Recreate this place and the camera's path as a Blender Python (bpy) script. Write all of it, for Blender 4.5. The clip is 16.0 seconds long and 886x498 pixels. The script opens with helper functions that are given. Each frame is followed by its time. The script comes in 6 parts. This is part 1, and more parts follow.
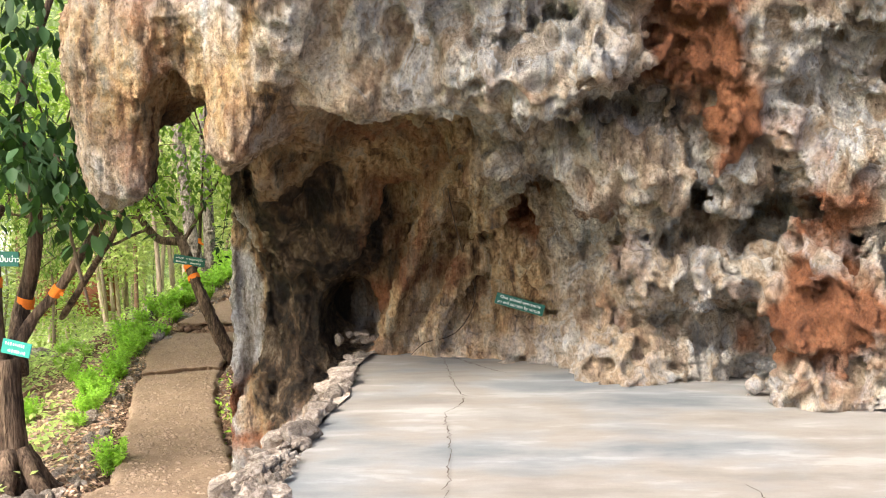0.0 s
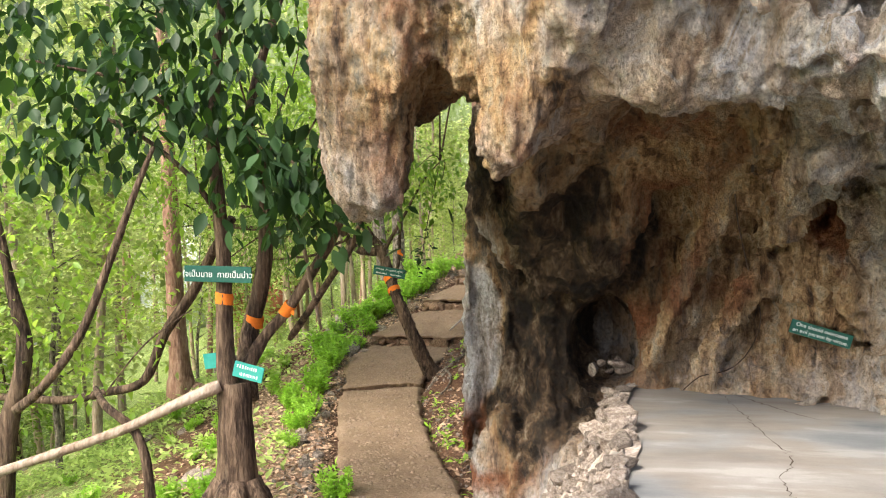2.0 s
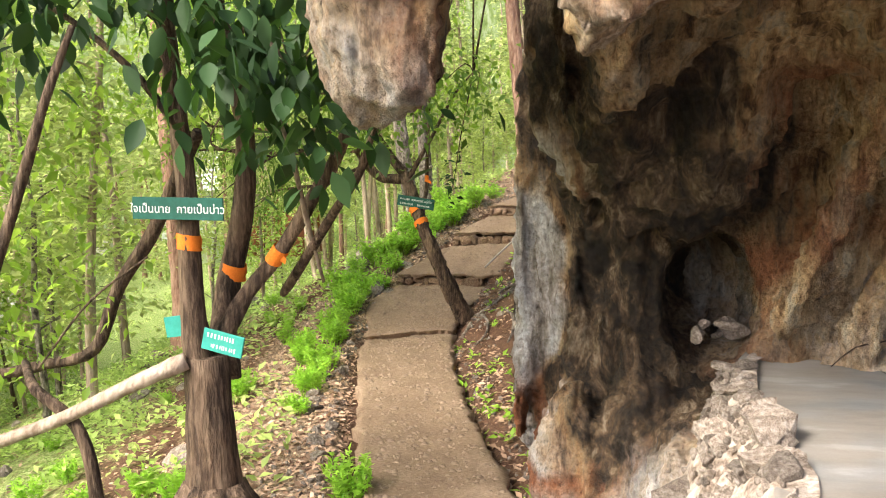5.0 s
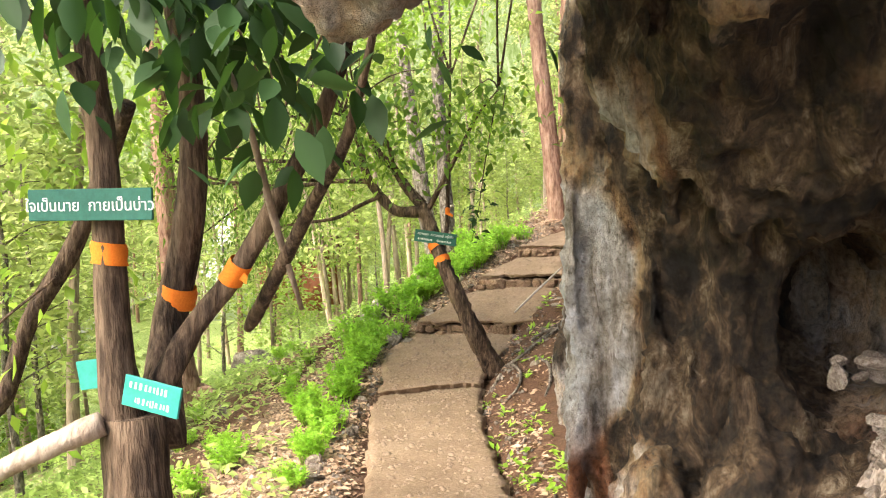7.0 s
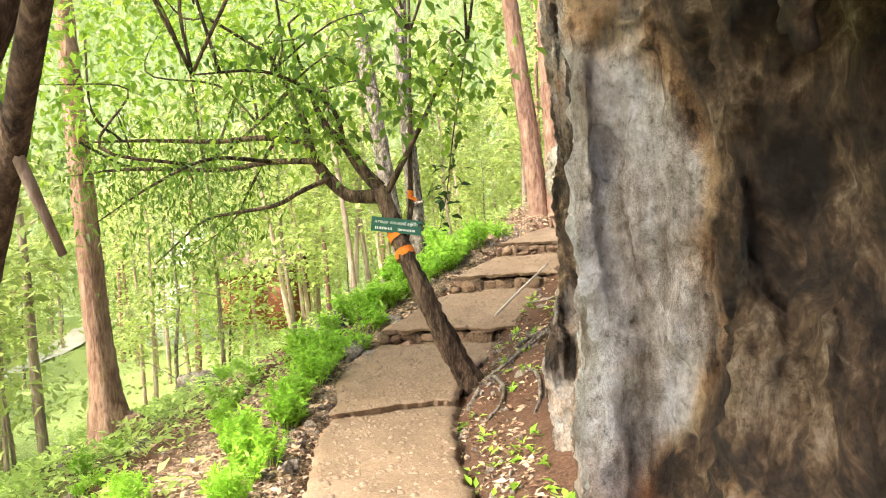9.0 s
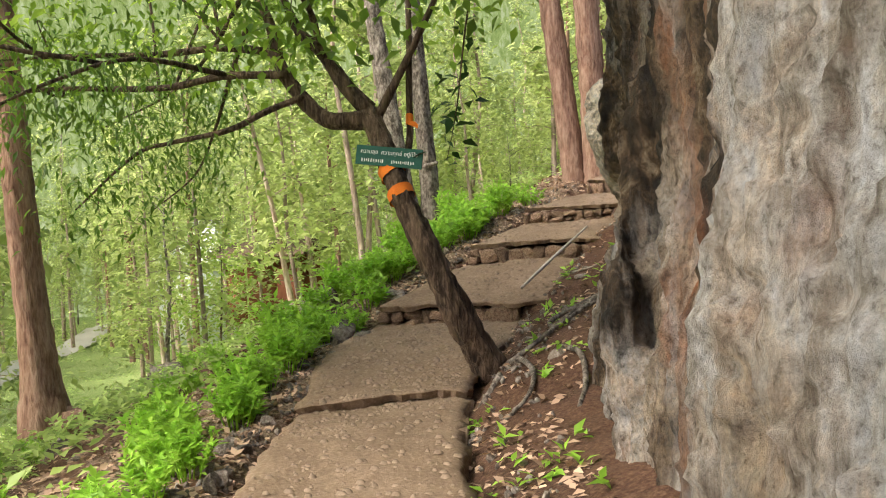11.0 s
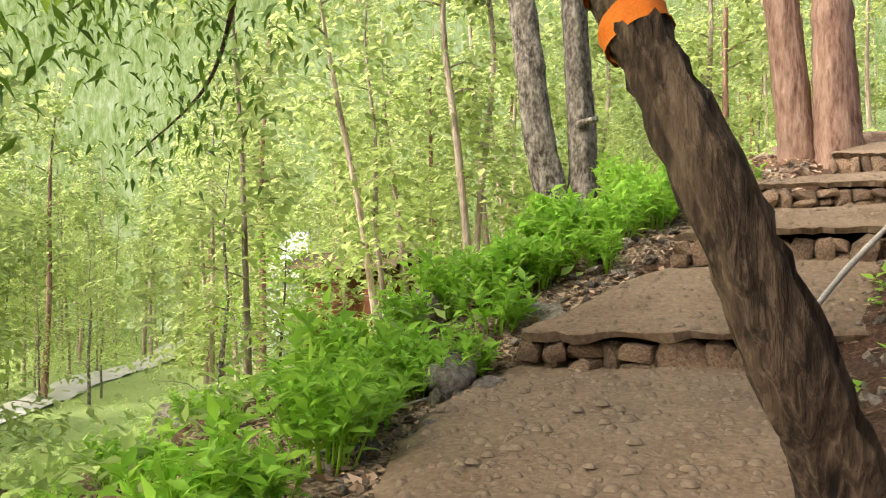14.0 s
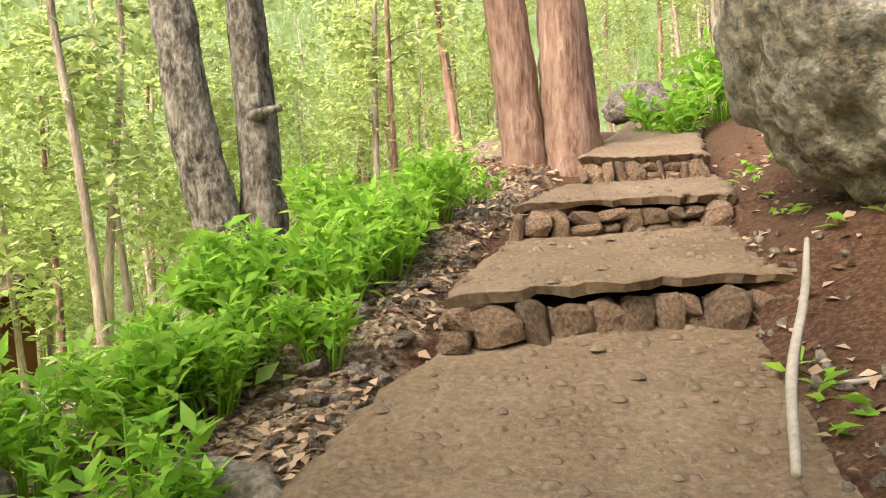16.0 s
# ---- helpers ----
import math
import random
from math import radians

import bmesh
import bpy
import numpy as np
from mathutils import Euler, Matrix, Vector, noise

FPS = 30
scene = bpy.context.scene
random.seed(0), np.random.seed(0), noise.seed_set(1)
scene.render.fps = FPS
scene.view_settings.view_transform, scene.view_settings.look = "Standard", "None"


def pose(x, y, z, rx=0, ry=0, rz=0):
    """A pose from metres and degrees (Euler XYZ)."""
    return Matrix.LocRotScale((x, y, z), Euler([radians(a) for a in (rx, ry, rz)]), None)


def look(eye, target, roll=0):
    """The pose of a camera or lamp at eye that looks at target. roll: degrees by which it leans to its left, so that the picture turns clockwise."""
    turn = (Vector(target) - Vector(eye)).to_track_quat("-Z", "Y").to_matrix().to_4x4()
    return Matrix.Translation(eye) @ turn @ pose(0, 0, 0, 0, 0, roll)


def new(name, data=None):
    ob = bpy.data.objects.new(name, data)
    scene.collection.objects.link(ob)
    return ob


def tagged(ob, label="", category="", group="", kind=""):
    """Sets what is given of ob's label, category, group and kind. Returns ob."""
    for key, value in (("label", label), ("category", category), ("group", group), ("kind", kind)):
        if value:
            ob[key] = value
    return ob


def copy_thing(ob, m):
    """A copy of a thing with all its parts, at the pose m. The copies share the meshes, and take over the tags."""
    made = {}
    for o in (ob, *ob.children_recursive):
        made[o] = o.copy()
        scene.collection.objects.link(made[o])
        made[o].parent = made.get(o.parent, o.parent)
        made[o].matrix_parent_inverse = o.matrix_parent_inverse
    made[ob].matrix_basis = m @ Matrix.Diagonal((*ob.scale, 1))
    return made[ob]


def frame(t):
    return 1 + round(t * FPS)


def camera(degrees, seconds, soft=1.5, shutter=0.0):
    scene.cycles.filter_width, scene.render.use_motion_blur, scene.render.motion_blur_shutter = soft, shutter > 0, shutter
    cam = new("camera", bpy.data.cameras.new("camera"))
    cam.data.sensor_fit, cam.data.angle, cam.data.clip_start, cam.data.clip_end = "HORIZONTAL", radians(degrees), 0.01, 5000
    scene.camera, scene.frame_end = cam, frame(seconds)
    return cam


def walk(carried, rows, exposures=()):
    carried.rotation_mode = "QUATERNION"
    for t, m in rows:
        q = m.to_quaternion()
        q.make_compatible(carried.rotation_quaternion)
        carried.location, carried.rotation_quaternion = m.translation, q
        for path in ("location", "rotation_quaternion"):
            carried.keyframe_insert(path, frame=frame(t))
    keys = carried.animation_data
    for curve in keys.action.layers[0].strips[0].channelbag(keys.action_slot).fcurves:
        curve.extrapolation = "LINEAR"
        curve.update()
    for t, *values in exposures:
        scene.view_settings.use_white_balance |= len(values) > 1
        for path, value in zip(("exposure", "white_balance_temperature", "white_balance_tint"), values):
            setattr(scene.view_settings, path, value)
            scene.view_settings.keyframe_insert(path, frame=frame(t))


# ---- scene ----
cam = camera(52.9, 16.0, soft=1.1)
METRES, EYE, TILT, LEAN, TURN = 20.0, 1.3, -3.0, 0.0, 0.0
ROWS = [
    (0.0, 0.0, 0.0, 0.0, -0.0, 0.0, -0.0),
    (0.5, -0.0152, 0.0144, 0.0007, 2.97, 0.47, -0.23),
    (1.0, -0.0288, 0.0275, 0.0019, 4.23, 0.65, -0.16),
    (1.5, -0.0433, 0.0452, 0.0027, 7.63, 0.49, -0.2),
    (2.0, -0.055, 0.0591, 0.0042, 10.12, 0.45, -0.26),
    (2.5, -0.0634, 0.0766, 0.0051, 8.07, -0.03, -0.06),
    (3.0, -0.0672, 0.0899, 0.0026, 6.75, -6.73, 0.39),
    (3.5, -0.0701, 0.1109, 0.004, 6.76, -7.85, -0.25),
    (4.0, -0.074, 0.1316, 0.0051, 6.93, -8.12, -0.43),
    (4.5, -0.0784, 0.1533, 0.005, 7.66, -7.74, -0.36),
    (5.0, -0.0832, 0.1775, 0.0026, 11.83, -4.1, 0.31),
    (7.5, -0.1081, 0.2953, -0.0201, 13.31, 0.06, 1.22),
    (8.0, -0.1134, 0.3243, -0.0231, 12.13, 0.85, 2.29),
    (8.5, -0.1177, 0.3523, -0.027, 12.06, 0.9, 1.64),
    (9.0, -0.1203, 0.3848, -0.0363, 11.97, 0.8, 2.8),
    (11.5, -0.1572, 0.5657, -0.0725, 15.29, 1.68, 2.5),
    (12.0, -0.175, 0.6059, -0.0775, 17.79, 2.51, 1.33),
    (12.5, -0.189, 0.6496, -0.0788, 18.72, 2.97, -0.02),
    (13.0, -0.2053, 0.6901, -0.0816, 19.44, 3.0, -0.05),
    (13.5, -0.2221, 0.7357, -0.0819, 19.65, 2.54, -0.09),
    (14.0, -0.2404, 0.7757, -0.0785, 19.8, 3.35, -0.0),
    (14.5, -0.2575, 0.8175, -0.0738, 17.36, 3.44, 2.71),
    (15.0, -0.2725, 0.8556, -0.066, 13.88, 3.23, 2.08),
    (15.5, -0.2831, 0.8948, -0.0574, 5.25, 2.9, 3.04),
    (16.0, -0.2839, 0.931, -0.0484, -2.44, 2.43, 3.58),
]
walk(cam, [(t, pose(0, 0, EYE, TILT, LEAN, TURN) @ pose(METRES * x, METRES * y, METRES * z, 90 + pitch, roll, yaw)) for t, x, y, z, yaw, pitch, roll in ROWS], [(0.0, 1.75, 6400, 9), (2.0, 1.5, 6400, 9), (2.6, 1.5, 6400, 9), (3.0, 1.75, 6400, 9), (4.0, 1.62, 6400, 9), (4.5, 1.85, 6400, 9), (5.0, 1.7, 6500, 9), (7.5, 2.1, 6600, 9), (9.0, 2.25, 6600, 9), (11.4, 1.2, 6400, 9), (13.0, 1.55, 6500, 9), (15.0, 1.6, 6500, 9), (16.0, 1.75, 6600, 9)])

# ---- light ----
SUN_EL, SUN_AZ = radians(45), radians(-137)
world = bpy.data.worlds.new("world")
scene.world = world
world.use_nodes = True
wn = world.node_tree
sky = wn.nodes.new("ShaderNodeTexSky")
sky.sky_type, sky.sun_disc = "NISHITA", False
sky.sun_elevation, sky.sun_rotation = SUN_EL, SUN_AZ
sky.air_density, sky.dust_density, sky.ozone_density = 0.7, 6.0, 0.6
wn.nodes["Background"].inputs["Strength"].default_value = 0.15
wn.links.new(sky.outputs[0], wn.nodes["Background"].inputs["Color"])
sun = new("sun", bpy.data.lights.new("sun", "SUN"))
sun.data.energy, sun.data.angle, sun.data.color = 1.6, radians(22), (1.0, 0.95, 0.87)
sun_dir = Vector((math.sin(SUN_AZ) * math.cos(SUN_EL), math.cos(SUN_AZ) * math.cos(SUN_EL), math.sin(SUN_EL)))
sun.matrix_world = look(sun_dir * 30, (0, 0, 0))

rng = np.random.default_rng(7)


# ---- materials ----
def ramp_node(nt, fac, stops):
    n = nt.nodes.new("ShaderNodeValToRGB")
    e = n.color_ramp.elements
    while len(e) < len(stops):
        e.new(0.5)
    for el, (p, c) in zip(e, stops):
        el.position, el.color = p, (*c, 1)
    nt.links.new(fac, n.inputs[0])
    return n.outputs[0]


def noise_node(nt, scale, detail=4, stretch=(1, 1, 1), rough=0.55, offset=0.0):
    tc = nt.nodes.new("ShaderNodeTexCoord")
    mp = nt.nodes.new("ShaderNodeMapping")
    mp.inputs["Scale"].default_value = stretch
    mp.inputs["Location"].default_value = (offset, offset * 0.7, offset * 0.3)
    nt.links.new(tc.outputs["Object"], mp.inputs[0])
    n = nt.nodes.new("ShaderNodeTexNoise")
    n.inputs["Scale"].default_value, n.inputs["Detail"].default_value = scale, detail
    n.inputs["Roughness"].default_value = rough
    nt.links.new(mp.outputs[0], n.inputs["Vector"])
    return n.outputs["Fac"]


def mix_node(nt, fac, a, b, mode="MIX"):
    n = nt.nodes.new("ShaderNodeMix")
    n.data_type, n.blend_type = "RGBA", mode
    for s, v in ((n.inputs[0], fac), (n.inputs[6], a), (n.inputs[7], b)):
        if isinstance(v, bpy.types.NodeSocket):
            nt.links.new(v, s)
        else:
            s.default_value = v if isinstance(v, float) else (*v, 1)
    return n.outputs[2]


def sharpen(nt, fac, lo, hi):
    n = nt.nodes.new("ShaderNodeMapRange")
    n.inputs[1].default_value, n.inputs[2].default_value = lo, hi
    nt.links.new(fac, n.inputs[0])
    return n.outputs[0]


def bump_node(nt, heights, strength=0.6, distance=0.02):
    last = None
    for h, d in heights:
        b = nt.nodes.new("ShaderNodeBump")
        b.inputs["Strength"].default_value, b.inputs["Distance"].default_value = strength, d
        nt.links.new(h, b.inputs["Height"])
        if last:
            nt.links.new(last, b.inputs["Normal"])
        last = b.outputs[0]
    return last


def base_mat(name, rough=0.85, metal=0.0):
    m = bpy.data.materials.new(name)
    m.use_nodes = True
    nt = m.node_tree
    p = nt.nodes["Principled BSDF"]
    p.inputs["Roughness"].default_value, p.inputs["Metallic"].default_value = rough, metal
    p.inputs["Specular IOR Level"].default_value = 0.3
    return m, nt, p


def surface(name, big, small, s_big=1.0, s_small=18.0, amount=0.5, rough=0.85, bump=0.02, stretch=(1, 1, 1), vary=0.0):
    """A rough surface: large patches by one ramp, fine grain by another, relief from both."""
    m, nt, p = base_mat(name, rough)
    n1, n2 = noise_node(nt, s_big, 6, stretch), noise_node(nt, s_small, 6, stretch, 0.65, 3.1)
    c = mix_node(nt, amount, ramp_node(nt, n1, big), ramp_node(nt, n2, small), "MIX")
    if vary:
        oi, hs = nt.nodes.new("ShaderNodeObjectInfo"), nt.nodes.new("ShaderNodeHueSaturation")
        mr = nt.nodes.new("ShaderNodeMapRange")
        mr.inputs[3].default_value, mr.inputs[4].default_value = 1 - vary, 1 + vary
        nt.links.new(oi.outputs["Random"], mr.inputs[0])
        nt.links.new(mr.outputs[0], hs.inputs["Value"])
        nt.links.new(c, hs.inputs["Color"])
        c = hs.outputs[0]
    nt.links.new(c, p.inputs["Base Color"])
    nt.links.new(bump_node(nt, [(n1, bump * 2), (n2, bump)]), p.inputs["Normal"])
    return m


def leaf_mat(name, dark, light, through_col, share=0.4, rough=0.45):
    m, nt, p = base_mat(name, rough)
    geo = nt.nodes.new("ShaderNodeNewGeometry")
    c = ramp_node(nt, geo.outputs["Random Per Island"], [(0.0, dark), (0.6, light), (1.0, tuple(min(1, v * 1.35) for v in light))])
    nt.links.new(c, p.inputs["Base Color"])
    tr = nt.nodes.new("ShaderNodeBsdfTranslucent")
    tc = mix_node(nt, 0.6, c, through_col)
    nt.links.new(tc, tr.inputs[0])
    mx = nt.nodes.new("ShaderNodeMixShader")
    mx.inputs[0].default_value = share
    nt.links.new(p.outputs[0], mx.inputs[1])
    nt.links.new(tr.outputs[0], mx.inputs[2])
    nt.links.new(mx.outputs[0], nt.nodes["Material Output"].inputs[0])
    return m


def rock_mat(name):
    """Limestone: pale grey, with brown, ochre and red stains, and dark stains mixed with painted shade, where its
    vertex attribute has them.
    """
    m, nt, p = base_mat(name, 0.8)
    at = nt.nodes.new("ShaderNodeAttribute")
    at.attribute_name = "stain_shade"
    sep = nt.nodes.new("ShaderNodeSeparateColor")
    nt.links.new(at.outputs["Color"], sep.inputs[0])
    crust = nt.nodes.new("ShaderNodeTexVoronoi")
    crust.inputs["Scale"].default_value, crust.inputs["Detail"].default_value = 9.0, 2.0
    ctc = nt.nodes.new("ShaderNodeTexCoord")
    nt.links.new(ctc.outputs["Object"], crust.inputs["Vector"])
    big, mid, fine = noise_node(nt, 1.3, 8, (1, 1, 0.6), 0.6), noise_node(nt, 4.0, 12, (1, 1, 0.6), 0.72, 2.0), noise_node(nt, 26.0, 10, (1, 1, 0.8), 0.75, 5.0)
    streak = noise_node(nt, 7.0, 10, (1, 1, 0.18), 0.7, 9.0)
    rid = noise_node(nt, 2.6, 12, (1, 1, 0.7), 0.62, 6.0)
    ridged = rid.node
    ridged.noise_type = "RIDGED_MULTIFRACTAL"
    ridged.inputs["Offset"].default_value, ridged.inputs["Gain"].default_value = 0.9, 1.6
    fl = nt.nodes.new("ShaderNodeAttribute")
    fl.attribute_name = "flow"
    patch = noise_node(nt, 2.3, 7, (1, 1, 0.75), 0.62, 12.0)
    patch.node.inputs["Distortion"].default_value = 0.9
    mid.node.inputs["Distortion"].default_value = 0.5
    grey = ramp_node(nt, mid, [(0.36, (0.13, 0.085, 0.055)), (0.42, (0.34, 0.25, 0.17)), (0.48, (0.55, 0.47, 0.37)), (0.54, (0.68, 0.64, 0.57)), (0.62, (0.8, 0.8, 0.79))])
    tone = ramp_node(nt, patch, [(0.38, (0.2, 0.11, 0.06)), (0.43, (0.45, 0.32, 0.2)), (0.47, (0.66, 0.56, 0.43)), (0.5, (0.52, 0.5, 0.47)), (0.54, (0.82, 0.8, 0.76)), (0.59, (0.62, 0.68, 0.76)), (0.63, (0.42, 0.36, 0.3))])
    grey = mix_node(nt, 0.62, grey, tone)
    warm = ramp_node(nt, streak, [(0.35, (0.05, 0.03, 0.016)), (0.42, (0.25, 0.145, 0.07)), (0.48, (0.5, 0.32, 0.16)), (0.55, (0.68, 0.5, 0.28)), (0.63, (0.76, 0.65, 0.46))])
    red = ramp_node(nt, mid, [(0.3, (0.16, 0.06, 0.03)), (0.55, (0.34, 0.14, 0.065)), (0.75, (0.45, 0.25, 0.14))])
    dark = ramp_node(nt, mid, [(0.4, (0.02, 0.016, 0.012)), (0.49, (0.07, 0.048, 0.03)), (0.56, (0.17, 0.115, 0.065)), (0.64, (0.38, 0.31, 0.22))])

    def masked(ch, src, soft):
        a = nt.nodes.new("ShaderNodeMath")
        a.operation = "ADD"
        nt.links.new(sep.outputs[ch], a.inputs[0])
        nt.links.new(src, a.inputs[1])
        return sharpen(nt, a.outputs[0], 0.86 - soft, 0.86 + soft)

    pale = ramp_node(nt, streak, [(0.36, (0.2, 0.16, 0.12)), (0.44, (0.42, 0.38, 0.33)), (0.52, (0.62, 0.6, 0.58)), (0.62, (0.78, 0.79, 0.81))])
    grey = mix_node(nt, fl.outputs["Fac"], grey, pale)
    c = mix_node(nt, masked(0, mid, 0.2), grey, warm)
    c = mix_node(nt, masked(1, big, 0.1), c, red)
    # third channel: dark streaks together with shade coloured into hollows and lip
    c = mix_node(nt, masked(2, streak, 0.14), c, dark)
    c = mix_node(nt, 0.75, c, ramp_node(nt, fine, [(0.37, (0.25, 0.21, 0.17)), (0.44, (0.78, 0.76, 0.73)), (0.52, (1, 1, 1)), (0.6, (1.3, 1.3, 1.3))]), "MULTIPLY")
    # crevice shade painted in: colour drops where the ridged relief is low
    c = mix_node(nt, 0.22, c, ramp_node(nt, ridged.outputs["Fac"], [(0.12, (0.3, 0.26, 0.22)), (0.3, (0.85, 0.83, 0.8)), (0.55, (1, 1, 1))]), "MULTIPLY")
    nt.links.new(c, p.inputs["Base Color"])
    nt.links.new(bump_node(nt, [(ridged.outputs["Fac"], 0.09), (mid, 0.2), (crust.outputs["Distance"], 0.03), (streak, 0.06), (fine, 0.06)], 1.0), p.inputs["Normal"])
    return m


ROCK = rock_mat("limestone")
GREY_ROCK = surface("grey_boulder", [(0.36, (0.05, 0.042, 0.03)), (0.46, (0.16, 0.145, 0.115)), (0.55, (0.3, 0.28, 0.235)), (0.66, (0.46, 0.45, 0.42))], [(0.36, (0.04, 0.034, 0.026)), (0.48, (0.2, 0.18, 0.14)), (0.57, (0.36, 0.27, 0.17)), (0.68, (0.46, 0.45, 0.42))], 3.0, 18, 0.55, 0.9, 0.14)
STONE = surface("rubble_stone", [(0.38, (0.07, 0.05, 0.037)), (0.5, (0.22, 0.175, 0.135)), (0.62, (0.38, 0.34, 0.3))], [(0.38, (0.06, 0.045, 0.034)), (0.5, (0.22, 0.18, 0.145)), (0.62, (0.4, 0.36, 0.32))], 4.0, 25, 0.5, 0.9, 0.03, vary=0.35)
STEP_STONE = surface("step_stone", [(0.36, (0.09, 0.05, 0.03)), (0.5, (0.26, 0.15, 0.09)), (0.64, (0.4, 0.3, 0.21))], [(0.36, (0.08, 0.05, 0.032)), (0.5, (0.24, 0.16, 0.105)), (0.64, (0.42, 0.33, 0.25))], 5.0, 25, 0.5, 0.95, 0.04, vary=0.35)
PATH = surface("trodden_cement", [(0.32, (0.12, 0.075, 0.045)), (0.48, (0.2, 0.135, 0.085)), (0.68, (0.3, 0.22, 0.155))], [(0.3, (0.1, 0.065, 0.04)), (0.5, (0.2, 0.14, 0.09)), (0.72, (0.34, 0.26, 0.185))], 1.6, 30, 0.6, 0.95, 0.022)
PEBBLE = surface("pebble", [(0.35, (0.12, 0.08, 0.052)), (0.6, (0.24, 0.175, 0.12))], [(0.35, (0.12, 0.085, 0.056)), (0.65, (0.28, 0.21, 0.15))], 9, 40, 0.5, 0.85, 0.004)
BARK_DARK = surface("dark_bark", [(0.38, (0.018, 0.011, 0.007)), (0.5, (0.075, 0.047, 0.03)), (0.62, (0.21, 0.145, 0.095))], [(0.39, (0.014, 0.009, 0.006)), (0.5, (0.08, 0.052, 0.034)), (0.62, (0.22, 0.16, 0.11))], 9.0, 34, 0.5, 0.9, 0.08, (1, 1, 0.16))
BARK_PALE = surface("pale_bark", [(0.36, (0.14, 0.09, 0.06)), (0.5, (0.33, 0.25, 0.19)), (0.64, (0.5, 0.42, 0.34))], [(0.36, (0.14, 0.095, 0.065)), (0.5, (0.34, 0.265, 0.2)), (0.66, (0.5, 0.43, 0.35))], 6.0, 24, 0.5, 0.9, 0.03, (1, 1, 0.2), vary=0.3)
BARK_GREY = surface("grey_bark", [(0.38, (0.035, 0.028, 0.022)), (0.5, (0.15, 0.125, 0.1)), (0.6, (0.33, 0.29, 0.245))], [(0.4, (0.03, 0.024, 0.018)), (0.5, (0.16, 0.13, 0.105)), (0.6, (0.36, 0.32, 0.27))], 7.0, 24, 0.55, 0.95, 0.09, (1, 1, 0.5), vary=0.15)
BARK_RED = surface("reddish_bark", [(0.36, (0.1, 0.045, 0.03)), (0.5, (0.28, 0.155, 0.105)), (0.64, (0.45, 0.3, 0.22))], [(0.36, (0.08, 0.04, 0.028)), (0.5, (0.28, 0.165, 0.12)), (0.66, (0.45, 0.32, 0.25))], 7.0, 26, 0.5, 0.95, 0.06, (1, 1, 0.2), vary=0.15)
LEAF_BROAD = leaf_mat("broad_leaf", (0.01, 0.028, 0.01), (0.024, 0.06, 0.017), (0.1, 0.24, 0.025), 0.2, 0.55)
LEAF_MID = leaf_mat("mid_leaf", (0.06, 0.13, 0.015), (0.16, 0.28, 0.04), (0.55, 0.75, 0.1), 0.55)
LEAF_HERB = leaf_mat("herb_leaf", (0.15, 0.27, 0.05), (0.42, 0.55, 0.16), (0.7, 0.82, 0.32), 0.5)
LEAF_FAR = leaf_mat("canopy_leaf", (0.07, 0.12, 0.02), (0.28, 0.365, 0.1), (0.73, 0.79, 0.33), 0.58)
LEAF_SPRAY = leaf_mat("spray_leaf", (0.025, 0.06, 0.01), (0.08, 0.16, 0.025), (0.4, 0.6, 0.08), 0.4)
LEAF_BUSH = leaf_mat("bush_leaf", (0.12, 0.28, 0.02), (0.3, 0.54, 0.06), (0.6, 0.82, 0.14), 0.5, 0.4)
LITTER = leaf_mat("dry_leaf", (0.12, 0.06, 0.034), (0.46, 0.32, 0.22), (0.36, 0.22, 0.13), 0.12, 0.8)
SIGN_GREEN = surface("green_paint", [(0.3, (0.008, 0.07, 0.05)), (0.7, (0.015, 0.11, 0.08))], [(0.3, (0.008, 0.06, 0.045)), (0.7, (0.02, 0.12, 0.09))], 4, 40, 0.5, 0.55, 0.003)
SIGN_TEAL = surface("teal_paint", [(0.3, (0.02, 0.24, 0.2)), (0.7, (0.04, 0.33, 0.27))], [(0.3, (0.02, 0.22, 0.18)), (0.7, (0.05, 0.35, 0.3))], 4, 40, 0.5, 0.5, 0.003)
WHITE = surface("white_paint", [(0.3, (0.62, 0.66, 0.62)), (0.7, (0.8, 0.82, 0.8))], [(0.3, (0.6, 0.64, 0.6)), (0.7, (0.8, 0.8, 0.8))], 8, 60, 0.5, 0.7, 0.001)
ORANGE = surface("orange_cloth", [(0.3, (0.65, 0.14, 0.01)), (0.7, (0.85, 0.24, 0.02))], [(0.3, (0.55, 0.11, 0.01)), (0.7, (0.85, 0.26, 0.03))], 12, 90, 0.5, 0.8, 0.004)
DRYWOOD = surface("bleached_wood", [(0.3, (0.3, 0.25, 0.2)), (0.7, (0.55, 0.5, 0.44))], [(0.3, (0.22, 0.18, 0.14)), (0.7, (0.5, 0.45, 0.4))], 5, 40, 0.5, 0.85, 0.006)


